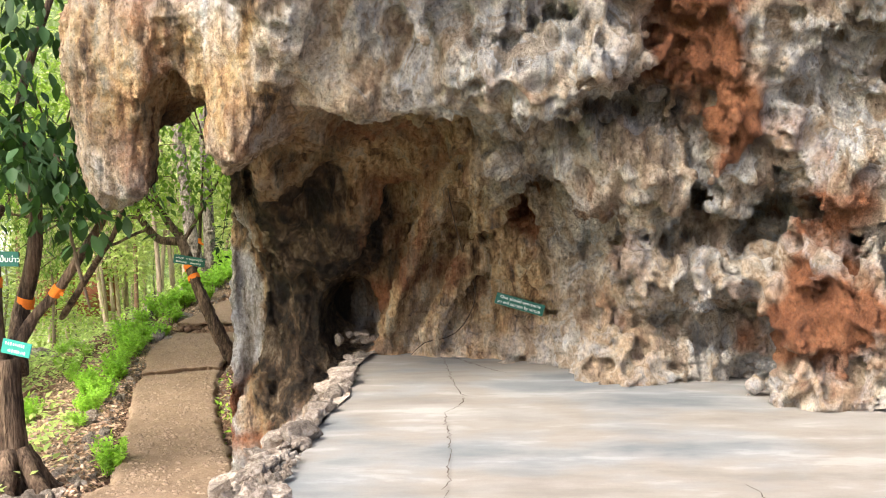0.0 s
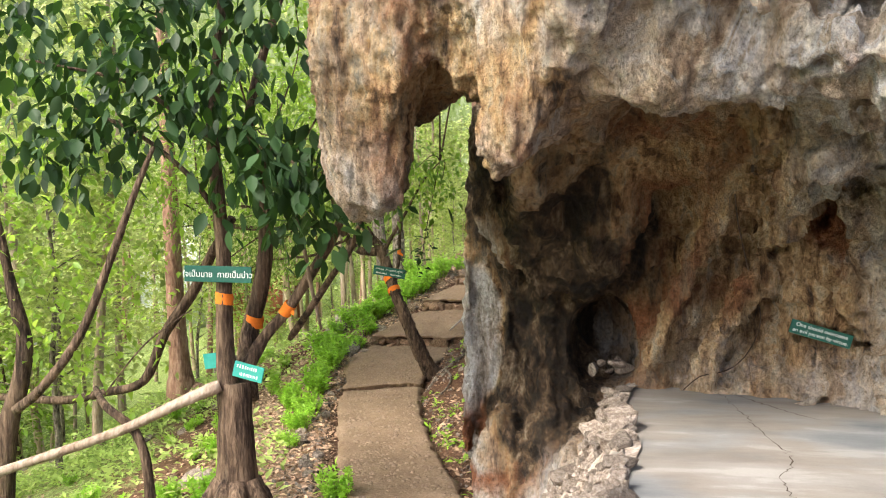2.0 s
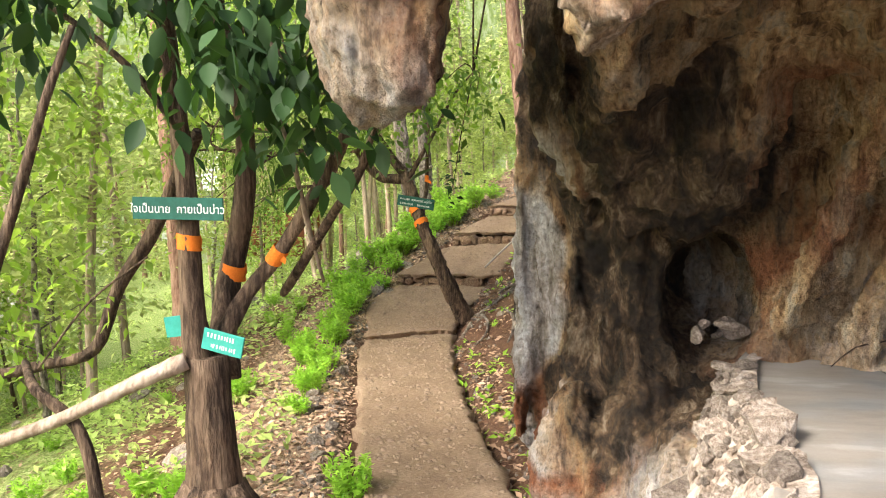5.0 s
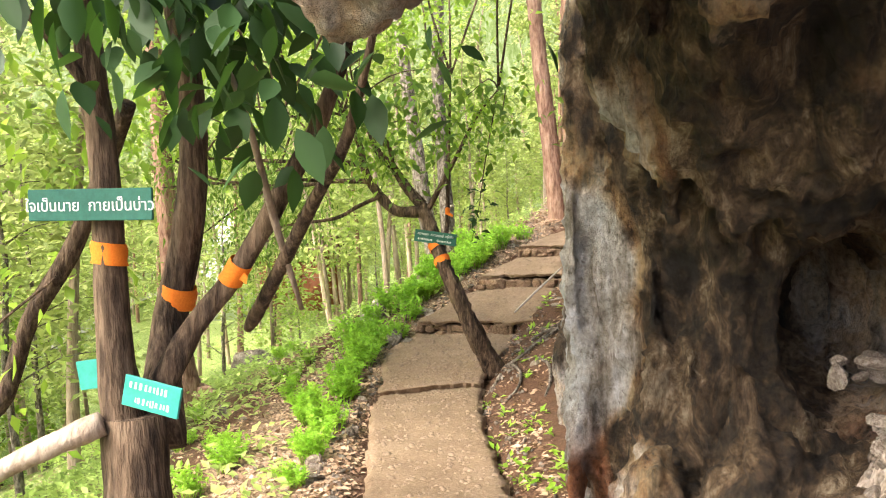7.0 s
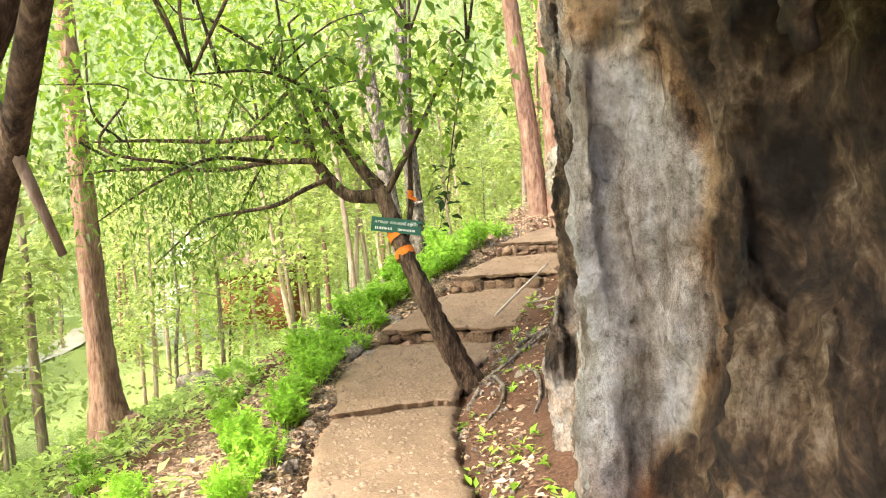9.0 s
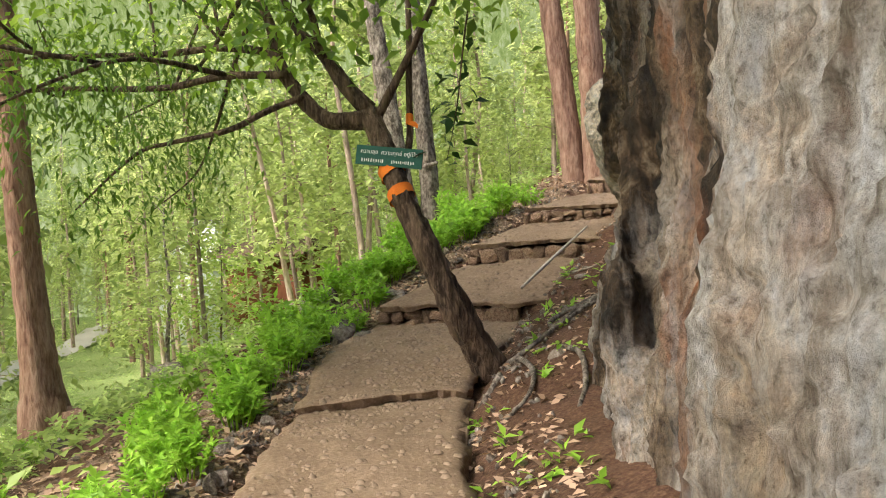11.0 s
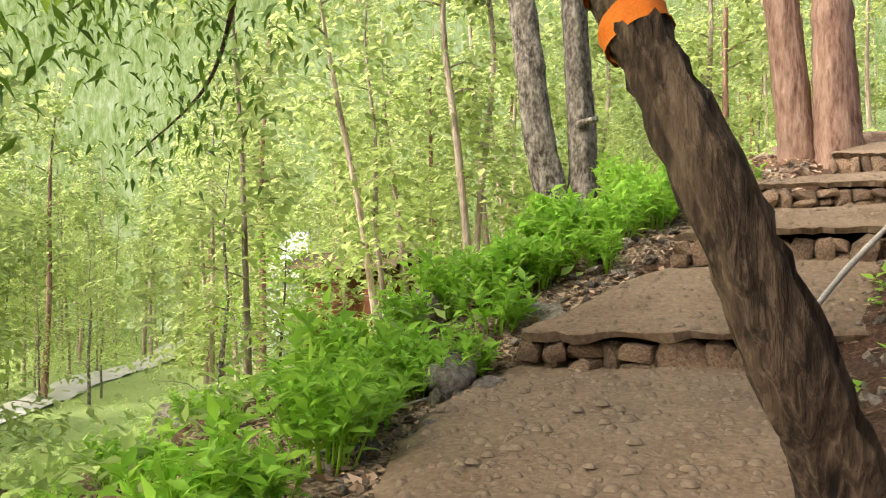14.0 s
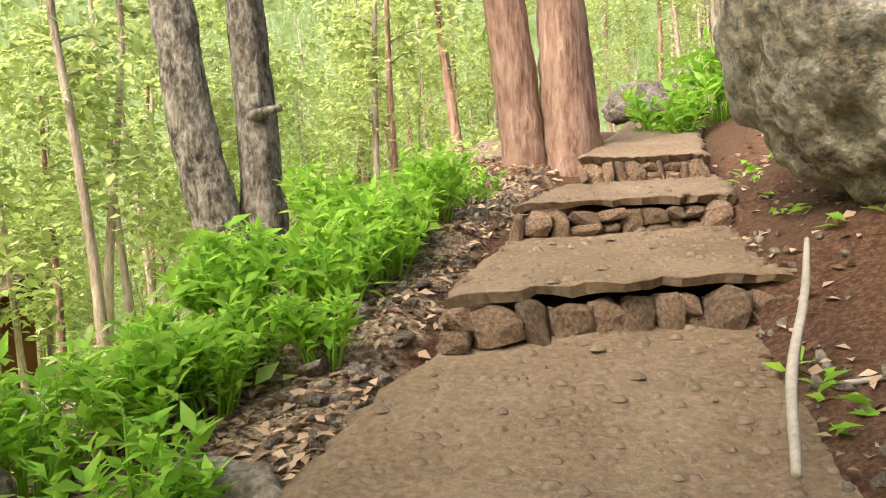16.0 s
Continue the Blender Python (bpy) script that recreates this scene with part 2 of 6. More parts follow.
def cement_mat():
    m, nt, p = base_mat("cement_floor", 0.62)
    a, b = noise_node(nt, 0.45, 5, (1, 1.6, 1), 0.55, 1.7), noise_node(nt, 2.2, 6, (0.5, 1.6, 1), 0.6, 4.0)
    f = noise_node(nt, 60, 4, (1, 1, 1), 0.6, 2.0)
    tone = ramp_node(nt, a, [(0.4, (0.13, 0.155, 0.175)), (0.46, (0.21, 0.22, 0.225)), (0.54, (0.225, 0.2, 0.17)), (0.64, (0.28, 0.265, 0.245))])
    c = mix_node(nt, 0.4, tone, ramp_node(nt, b, [(0.36, (0.11, 0.105, 0.1)), (0.48, (0.2, 0.19, 0.175)), (0.57, (0.24, 0.23, 0.215)), (0.64, (0.38, 0.375, 0.36))]))
    c = mix_node(nt, 0.2, c, ramp_node(nt, f, [(0.3, (0.6, 0.6, 0.6)), (0.7, (1, 1, 1))]), "MULTIPLY")
    nt.links.new(c, p.inputs["Base Color"])
    nt.links.new(bump_node(nt, [(b, 0.012), (f, 0.002)]), p.inputs["Normal"])
    return m


def earth_mat():
    """Red earth with pale litter, and low green growth where the growth attribute has it."""
    m, nt, p = base_mat("earth", 0.95)
    at = nt.nodes.new("ShaderNodeAttribute")
    at.attribute_name = "growth"
    sep = nt.nodes.new("ShaderNodeSeparateColor")
    nt.links.new(at.outputs["Color"], sep.inputs[0])
    n1, n2, n3 = noise_node(nt, 0.8, 6), noise_node(nt, 6, 6, offset=2.0), noise_node(nt, 34, 6, rough=0.7, offset=4.0)
    c = ramp_node(nt, n1, [(0.3, (0.045, 0.018, 0.01)), (0.5, (0.09, 0.038, 0.02)), (0.7, (0.13, 0.065, 0.036))])
    c = mix_node(nt, 0.55, c, ramp_node(nt, n3, [(0.38, (0.022, 0.011, 0.007)), (0.5, (0.085, 0.046, 0.026)), (0.64, (0.2, 0.13, 0.08))]))

    def masked(ch, src):
        a = nt.nodes.new("ShaderNodeMath")
        a.operation = "ADD"
        nt.links.new(sep.outputs[ch], a.inputs[0])
        nt.links.new(src, a.inputs[1])
        return sharpen(nt, a.outputs[0], 0.8, 1.1)

    c = mix_node(nt, masked(1, n2), c, ramp_node(nt, n3, [(0.38, (0.09, 0.055, 0.034)), (0.5, (0.26, 0.185, 0.125)), (0.62, (0.46, 0.36, 0.27))]))
    c = mix_node(nt, masked(0, n2), c, ramp_node(nt, n3, [(0.36, (0.06, 0.11, 0.02)), (0.48, (0.2, 0.3, 0.06)), (0.56, (0.4, 0.46, 0.18)), (0.64, (0.55, 0.5, 0.34))]))
    nt.links.new(c, p.inputs["Base Color"])
    nt.links.new(bump_node(nt, [(n2, 0.05), (n3, 0.025)], 0.8), p.inputs["Normal"])
    return m


EARTH = earth_mat()
CEMENT = cement_mat()
CRACK = surface("crack_dirt", [(0.3, (0.05, 0.04, 0.03)), (0.7, (0.12, 0.09, 0.07))], [(0.3, (0.04, 0.03, 0.02)), (0.7, (0.1, 0.08, 0.06))], 10, 50, 0.5, 1.0, 0.005)


# ---- building tools ----
BASES = {}


def thing(name, base, label, category, group="", kind=""):
    ob = new(name)
    ob.empty_display_size = 0.1
    ob.location = base
    BASES[ob] = Vector(base)
    return tagged(ob, label, category, group, kind)


def make_mesh(name, verts, faces, material, smooth=True):
    me = bpy.data.meshes.new(name)
    if isinstance(faces, np.ndarray):
        k = faces.shape[1]
        me.vertices.add(len(verts))
        me.vertices.foreach_set("co", np.asarray(verts, dtype=np.float32).ravel())
        me.loops.add(faces.size)
        me.loops.foreach_set("vertex_index", faces.ravel().astype(np.int32))
        me.polygons.add(len(faces))
        me.polygons.foreach_set("loop_start", (np.arange(len(faces)) * k).astype(np.int32))
        me.update(calc_edges=True)
    else:
        me.from_pydata([tuple(v) for v in verts], [], faces)
        me.update()
    me.polygons.foreach_set("use_smooth", np.full(len(me.polygons), smooth))
    me.materials.append(material)
    return me


def part(name, data, material, parent=None, label="", smooth=True):
    """data: (verts, faces) in world metres; linked as one mesh object, under parent if one is given."""
    verts, faces = data
    base = BASES.get(parent, Vector((0, 0, 0)))
    v = np.asarray(verts, dtype=float) - np.array(base)
    ob = new(name, make_mesh(name, v, faces, material, smooth))
    if parent:
        ob.parent = parent
        BASES[ob] = base
    return tagged(ob, label)


def join(*datas):
    vs, fs, n = [], [], 0
    arr = all(isinstance(f, np.ndarray) for _, f in datas) and len({f.shape[1] for _, f in datas}) == 1
    for v, f in datas:
        vs.append(np.asarray(v, dtype=float))
        fs.append(f + n if arr else [tuple(int(i) + n for i in q) for q in f])
        n += len(v)
    return np.vstack(vs), (np.vstack(fs) if arr else [q for f in fs for q in f])


def smooth_line(pts, radii, step=0.12):
    """A Catmull-Rom line through pts with its radii."""
    p, r = np.array(pts, float), np.array(radii, float)
    q = np.vstack([2 * p[0] - p[1], p, 2 * p[-1] - p[-2]])
    out, rad = [], []
    for i in range(len(p) - 1):
        n = max(2, int(np.linalg.norm(p[i + 1] - p[i]) / step))
        for t in np.linspace(0, 1, n, endpoint=False):
            a, b, c, d = q[i:i + 4]
            out.append(0.5 * (2 * b + (c - a) * t + (2 * a - 5 * b + 4 * c - d) * t * t + (3 * b - a - 3 * c + d) * t ** 3))
            rad.append(r[i] + (r[i + 1] - r[i]) * t)
    return np.vstack([out, p[-1:]]), np.append(rad, r[-1])


def tube(pts, radii, sides=10, step=0.12, rough=0.0, seed=0):
    """A tapered limb with an uneven skin."""
    c, r = smooth_line(pts, radii, step)
    g = np.random.default_rng(seed + 11)
    tang = np.gradient(c, axis=0)
    tang /= np.linalg.norm(tang, axis=1)[:, None] + 1e-9
    ref = np.array([0.31, 0.95, 0.05]) if abs(tang[0][2]) > 0.5 else np.array([0, 0, 1.0])
    u = np.cross(tang, ref)
    u /= np.linalg.norm(u, axis=1)[:, None] + 1e-9
    w = np.cross(tang, u)
    ang = np.arange(sides) * 2 * math.pi / sides
    flute = 1 + rough * g.normal(0, 1, sides)
    rr = r[:, None] * flute[None, :] * (1 + rough * 0.6 * g.normal(0, 1, (len(c), 1)) + rough * 0.4 * g.normal(0, 1, (len(c), sides)))
    v = c[:, None, :] + rr[..., None] * (np.cos(ang)[None, :, None] * u[:, None, :] + np.sin(ang)[None, :, None] * w[:, None, :])
    n = len(c)
    i, j = np.meshgrid(np.arange(n - 1), np.arange(sides), indexing="ij")
    k = (j + 1) % sides
    f = np.stack([i * sides + j, i * sides + k, (i + 1) * sides + k, (i + 1) * sides + j], -1).reshape(-1, 4)
    faces = [tuple(q) for q in f.tolist()] + [tuple(range(sides - 1, -1, -1)), tuple(range((n - 1) * sides, n * sides))]
    return v.reshape(-1, 3), faces


def leaves(centres, size, seed=0, droop=0.3, wide=0.5, spread=0.35):
    """One folded leaf at each centre: four corners bent along the midrib."""
    g = np.random.default_rng(seed + 5)
    n = len(centres)
    az = g.uniform(0, 2 * math.pi, n)
    el = -droop + g.normal(0, spread, n)
    d = np.stack([np.cos(az) * np.cos(el), np.sin(az) * np.cos(el), np.sin(el)], -1)
    side = np.cross(d, g.normal(0, 0.35, (n, 3)) + np.array([0, 0, 1.0]))
    side /= np.linalg.norm(side, axis=1)[:, None] + 1e-9
    up = np.cross(side, d)
    s = size * g.uniform(0.6, 1.25, n)[:, None]
    c = np.asarray(centres)
    wv = side * s * wide * 0.5
    v = np.stack([c, c + d * s * 0.4 + wv + up * s * 0.08, c + d * s - up * s * 0.1, c + d * s * 0.4 - wv + up * s * 0.08, c + d * s * 0.42], 1)
    b = (np.arange(n) * 5)[:, None]
    f = np.concatenate([b + np.array([[0, 4, 1]]), b + np.array([[1, 4, 2]]), b + np.array([[0, 3, 4]]), b + np.array([[3, 2, 4]])])
    return v.reshape(-1, 3), f


def broad_leaves(centres, size, seed=0, droop=0.9):
    """Oval leaves with a pointed tip, eight to an outline, cupped along the midrib."""
    v, _ = leaves(centres, size, seed, droop, 0.5, 0.4)
    v = v.reshape(-1, 5, 3)
    a, d, wv = v[:, 0], v[:, 2] - v[:, 0], (v[:, 1] - v[:, 3]) / 2
    up = v[:, 1] - v[:, 4] - wv
    rows = [(0, 0, 0), (0.18, 0.6, 0.6), (0.42, 1.0, 1.0), (0.7, 0.75, 0.6), (1.0, 0, 0), (0.7, -0.75, 0.6), (0.42, -1.0, 1.0), (0.18, -0.6, 0.6), (0.45, 0, 0)]
    out = np.stack([a + d * p + wv * q + up * r for p, q, r in rows], 1)
    b = (np.arange(len(centres)) * 9)[:, None]
    f = np.concatenate([b + np.array([[k, (k + 1) % 8, 8]]) for k in range(8)])
    return out.reshape(-1, 3), f


def cheap_leaves(centres, size, seed=0, droop=0.2, wide=0.55):
    v, f = leaves(centres, size, seed, droop, wide)
    v = v.reshape(-1, 5, 3)[:, :4].reshape(-1, 3)
    b = (np.arange(len(centres)) * 4)[:, None]
    return v, np.concatenate([b + np.array([[0, 1, 2]]), b + np.array([[0, 2, 3]])])


ICO = None


def rock_data(seed, size, subdiv=2, rough=0.25, boxy=0.0):
    """A broken stone: an icosphere cut by random planes, then roughened."""
    g = np.random.default_rng(seed)
    bm = bmesh.new()
    bmesh.ops.create_icosphere(bm, subdivisions=subdiv, radius=1.0)
    v = np.array([x.co[:] for x in bm.verts])
    f = [tuple(x.index for x in q.verts) for q in bm.faces]
    bm.free()
    if boxy:
        v = np.sign(v) * np.abs(v) ** (1 - boxy)
    for _ in range(5 if boxy > 0.5 else 9):
        n = g.normal(0, 1, 3)
        n /= np.linalg.norm(n)
        cut = g.uniform(0.75, 1.05) if boxy > 0.5 else g.uniform(0.45, 0.85)
        d = v @ n
        v -= np.where(d > cut, d - cut, 0)[:, None] * n
    v += g.normal(0, rough * 0.12, v.shape)
    return v * np.array(size), f


# lattice noise for solid shapes
LATTICE = rng.random((32, 32, 32)).astype(np.float32) * 2 - 1


def vnoise(p, scale, off=0.0):
    q = p * np.asarray(scale, dtype=np.float32) + off
    i = np.floor(q).astype(np.int32)
    f = (q - i).astype(np.float32)
    f = f * f * (3 - 2 * f)
    i &= 31
    j = (i + 1) & 31
    x, y, z = f[..., 0], f[..., 1], f[..., 2]
    out = 0
    for cx_, wx in ((i[..., 0], 1 - x), (j[..., 0], x)):
        for cy_, wy in ((i[..., 1], 1 - y), (j[..., 1], y)):
            for cz_, wz in ((i[..., 2], 1 - z), (j[..., 2], z)):
                out = out + LATTICE[cx_, cy_, cz_] * (wx * wy * wz)
    return out


def surface_nets(f, origin, h):
    """The zero surface of a grid of signed distances, as quads."""
    s = f < 0
    nx, ny, nz = f.shape
    acc = np.zeros((nx - 1, ny - 1, nz - 1, 3), np.float32)
    cnt = np.zeros((nx - 1, ny - 1, nz - 1), np.float32)
    corner = [(a, b, c) for a in (0, 1) for b in (0, 1) for c in (0, 1)]
    for a in corner:
        for b in corner:
            if a < b and sum(abs(p - q) for p, q in zip(a, b)) == 1:
                sl = [tuple(slice(o, o + n - 1) for o, n in zip(k, f.shape)) for k in (a, b)]
                fa, fb = f[sl[0]], f[sl[1]]
                x = s[sl[0]] != s[sl[1]]
                t = np.where(x, fa / np.where(x, fa - fb, 1), 0)
                for ax in range(3):
                    acc[..., ax] += np.where(x, a[ax] + t * (b[ax] - a[ax]), 0)
                cnt += x
    on = cnt > 0
    idx = np.full(on.shape, -1, np.int64)
    idx[on] = np.arange(on.sum())
    pos = acc[on] / cnt[on][:, None] + np.argwhere(on)
    quads = []
    for ax in range(3):
        o1, o2 = [(1, 2), (2, 0), (0, 1)][ax]
        lo = [slice(1, n - 1) for n in f.shape]
        lo[ax] = slice(0, f.shape[ax] - 1)
        hi = list(lo)
        hi[ax] = slice(1, f.shape[ax])
        a, b = s[tuple(lo)], s[tuple(hi)]
        e = np.argwhere(a != b)
        flip = a[a != b]
        e = e + np.array([0 if k == ax else 1 for k in range(3)])
        d1, d2 = np.eye(3, dtype=int)[o1], np.eye(3, dtype=int)[o2]
        q = np.stack([idx[tuple((e - m).T)] for m in (d1 * 0, d1, d1 + d2, d2)], -1)
        q[~flip] = q[~flip][:, ::-1]
        quads.append(q)
    return pos * h + np.array(origin), np.vstack(quads)


def split_quads(v, q):
    """Each quad into four, corners shared."""
    e = np.concatenate([q[:, [0, 1]], q[:, [1, 2]], q[:, [2, 3]], q[:, [3, 0]]])
    es = np.sort(e, 1)
    u, inv = np.unique(es[:, 0] * len(v) + es[:, 1], return_inverse=True)
    ev = (v[u // len(v)] + v[u % len(v)]) / 2
    fv = v[q].mean(1)
    n, m = len(q), len(v)
    a, b, c, d = (inv[k * n:(k + 1) * n] + m for k in range(4))
    k = np.arange(n) + m + len(ev)
    out = np.concatenate([np.stack(x, -1) for x in ((q[:, 0], a, k, d), (a, q[:, 1], b, k), (k, b, q[:, 2], c), (d, k, c, q[:, 3]))])
    return np.vstack([v, ev, fv]), out


def quad_normals(v, q):
    n = np.cross(v[q[:, 2]] - v[q[:, 0]], v[q[:, 3]] - v[q[:, 1]])
    out = np.zeros_like(v)
    for k in range(4):
        np.add.at(out, q[:, k], n)
    return out / (np.linalg.norm(out, axis=1)[:, None] + 1e-9)


def grid_faces(nx, ny):
    i, j = np.meshgrid(np.arange(nx - 1), np.arange(ny - 1), indexing="ij")
    return np.stack([i * ny + j, (i + 1) * ny + j, (i + 1) * ny + j + 1, i * ny + j + 1], -1).reshape(-1, 4)


# ---- the ground ----
def path_centre(y):
    return np.interp(y, [-8, 3, 7.3, 9.5, 13, 17, 21, 23, 24.7, 27, 35, 60], [-1.2, -1.7, -2.45, -2.95, -4.05, -5.2, -5.5, -4.85, -4.35, -3.4, -1.5, 5])


def path_height(y):
    return np.interp(y, [-8, 2, 3.5, 9.4, 13, 17.45, 17.75, 21.15, 21.4, 22.95, 23.15, 24.6, 24.8, 26.5, 26.75, 32, 60, 300], [-0.5, -0.5, -0.5, -1.76, -2.09, -2.24, -2.13, -1.87, -1.68, -1.19, -1.0, -0.72, -0.54, -0.27, -0.05, 0.95, 4, 10])


def ground_height(x, y):
    x, y = np.asarray(x, float), np.asarray(y, float)
    c, z = path_centre(y), path_height(y)
    dl, dr = np.maximum(c - 0.8 - x, 0), np.maximum(x - c - 0.8, 0)
    fall = 0.08 * np.minimum(dl, 1.2) + 0.33 * np.clip(dl - 1.2, 0, None) + 0.1 * np.clip(dl - 5, 0, None) + 0.25 * np.clip(y - 21, 0, 8) * np.clip((dl - 1.5) / 3, 0, 1)
    left = z - fall
    left = np.where(dl > 0, np.maximum(left, -7 + 0.0 * x), z)
    near_slope = np.interp(y, [0, 3, 5, 10, 11.5, 17, 19], [0.3, 0.3, 0.1, 0.1, 0.4, 0.3, 0.42])
    right = z + near_slope * np.minimum(dr, 2.0) + 0.25 * np.clip(dr - 2, 0, 14)
    out = np.where(dr > 0, right, left)
    under = (x > -1.3) & (y < 11.2)
    out = np.where(under, np.minimum(out, -0.62), out)
    out = np.where(y < 4, np.minimum(out, -0.5 - 0.2 * np.clip(-4 - x, 0, 20)), out)
    out = out - 0.13 * np.clip((0.95 - np.abs(x - c)) / 0.2, 0, 1)
    p = np.stack([x, y, np.zeros_like(x)], -1)
    amp = np.clip(np.abs(x - c) - 0.8, 0, 1)
    return out + amp * (0.09 * vnoise(p, 0.9, 3.3) + 0.035 * vnoise(p, 4.0, 7.7)) + 0.5 * vnoise(p, 0.12, 1.0) * np.clip((np.abs(x - c) - 4) / 8, 0, 1)


def spaced(lo, hi, step, far_lo, far_hi):
    mid = list(np.arange(lo, hi, step))
    a, b, s = [lo], [hi], step
    while a[-1] > far_lo:
        s *= 1.22
        a.append(a[-1] - s)
    s = step
    while b[-1] < far_hi:
        s *= 1.22
        b.append(b[-1] + s)
    return np.array(a[:0:-1] + mid + b)


gx, gy = spaced(-13, 3, 0.11, -400, 400), spaced(2, 29, 0.11, -400, 500)
GX, GY = np.meshgrid(gx, gy, indexing="ij")
ground = part("ground", (np.stack([GX, GY, ground_height(GX, GY)], -1).reshape(-1, 3), grid_faces(len(gx), len(gy))), EARTH)
off = path_centre(GY) - 0.8 - GX
grow = np.clip((off - 1.2) / 6, 0, 0.55) + 0.2 * np.clip((off - 14) / 8, 0, 1)
pale = 0.5 * np.exp(-((off - 0.8) / 1.0) ** 2) + 0.22 * (off > 0)
att = ground.data.color_attributes.new("growth", "FLOAT_COLOR", "POINT")
att.data.foreach_set("color", np.stack([grow, pale, 0 * grow, 0 * grow + 1], -1).reshape(-1, 4).astype(np.float32).ravel())
tagged(ground, "reddish-brown earth slope strewn with leaf litter", "ground", kind="structure")


# ---- the path: a lower ramp and rough cement treads held by stones ----
def tread(name, left, right, zs, thick, seed, label):
    """A slab between two side lines; each line has its points front to back, zs the heights of its front and back."""
    L, R = np.array(left, float), np.array(right, float)
    tl, tr = np.linspace(0, 1, len(L)), np.linspace(0, 1, len(R))
    length = np.linalg.norm(L[-1] - L[0])
    ny, nx = max(8, int(length / 0.09)), 24
    v = np.linspace(0, 1, ny)
    a = np.stack([np.interp(v, tl, L[:, 0]), np.interp(v, tl, L[:, 1])], -1)
    b = np.stack([np.interp(v, tr, R[:, 0]), np.interp(v, tr, R[:, 1])], -1)
    u = np.linspace(0, 1, nx)
    xy = a[None] * (1 - u)[:, None, None] + b[None] * u[:, None, None]
    z = np.interp(v, np.linspace(0, 1, len(zs)), zs)[None].repeat(nx, 0)
    p = np.stack([xy[..., 0], xy[..., 1], z], -1)
    g = np.random.default_rng(seed)
    edge = np.zeros((nx, ny, 2))
    edge[0, :, 0] += 0.05 * vnoise(p[0], 3.5, seed) + 0.02 * g.normal(0, 1, ny)
    edge[-1, :, 0] += 0.05 * vnoise(p[-1], 3.5, seed + 3) + 0.02 * g.normal(0, 1, ny)
    edge[:, 0, 1] += 0.05 * vnoise(p[:, 0], 9.0, seed + 8) + 0.09 * vnoise(p[:, 0], 2.6, seed + 5) + 0.03 * g.normal(0, 1, nx)
    p[..., :2] += edge
    p[..., 2] += 0.025 * vnoise(p, 1.7, seed) + 0.006 * g.normal(0, 1, (nx, ny))
    p[0, :, 2] -= 0.03
    p[-1, :, 2] -= 0.03
    low = p.copy()
    low[..., 2] -= thick * (1 + 0.5 * vnoise(p, 5.0, seed + 2))
    lowc = low.mean((0, 1))
    low[..., :2] += (lowc[:2] - low[..., :2]) * 0.03
    top = grid_faces(nx, ny)
    n = nx * ny
    rim = [i * ny for i in range(nx)] + [(nx - 1) * ny + j for j in range(1, ny)] + [i * ny + ny - 1 for i in range(nx - 2, -1, -1)] + [j for j in range(ny - 2, 0, -1)]
    side = np.array([(rim[k], rim[k] + n, rim[(k + 1) % len(rim)] + n, rim[(k + 1) % len(rim)]) for k in range(len(rim))])
    ob = part(name, (np.vstack([p.reshape(-1, 3), low.reshape(-1, 3)]), np.vstack([top, side])), PATH)
    ob.data.polygons.foreach_set("use_smooth", np.arange(len(top) + len(side)) < len(top))
    return tagged(ob, label, "path", "treads of the path", "structure"), p


RAMP_L = [(-2.55, 2.0), (-2.95, 5.2), (-3.24, 7.2), (-3.55, 9.4), (-4.1, 11.1), (-4.63, 12.8), (-5.25, 14.8), (-5.85, 16.8), (-6.02, 17.75)]
RAMP_R = [(-0.95, 2.0), (-1.35, 5.2), (-1.73, 7.5), (-2.2, 9.4), (-2.85, 11.6), (-3.46, 13.5), (-3.9, 15.1), (-4.37, 17.0), (-4.62, 18.35)]
TREADS = [
    ("path", RAMP_L, RAMP_R, (-0.43, -0.72, -1.24, -1.7, -1.87, -2.03, -2.1, -2.15, -2.16), 0.25, "trodden reddish cement path with embedded pebbles and cracks"),
    ("path_tread", [(-5.97, 17.6), (-6.6, 19.9), (-6.42, 21.5)], [(-4.62, 18.2), (-4.6, 19.5), (-4.2, 21.5)], (-2.07, -1.92, -1.8), 0.07, "rough cement tread with pebbles and a broken edge"),
    ("path_tread", [(-6.4, 21.2), (-5.95, 22.2), (-5.45, 23.2)], [(-4.2, 21.25), (-3.9, 22.2), (-3.6, 23.2)], (-1.59, -1.34, -1.1), 0.05, "rough cement tread with pebbles over a stone riser"),
    ("path_tread", [(-5.52, 23.0), (-5.2, 24.0), (-4.9, 24.8)], [(-3.62, 23.0), (-3.35, 24.0), (-3.1, 24.8)], (-0.92, -0.76, -0.64), 0.05, "sandy cement tread over a stone riser"),
    ("path_tread", [(-4.92, 24.6), (-4.55, 25.6), (-4.2, 26.6)], [(-3.32, 24.6), (-3.0, 25.6), (-2.75, 26.6)], (-0.45, -0.3, -0.2), 0.05, "sandy cement tread over a low stone riser"),
    ("path_tread", [(-4.1, 26.4), (-3.3, 28.6), (-2.2, 31.5)], [(-2.9, 26.4), (-2.2, 28.6), (-1.0, 31.5)], (0.02, 0.4, 1.0), 0.05, "sandy cement tread at the path's upper end"),
]
TOPS = [tread(n, l, r, z, th, 3 + 7 * i, lab) for i, (n, l, r, z, th, lab) in enumerate(TREADS)]

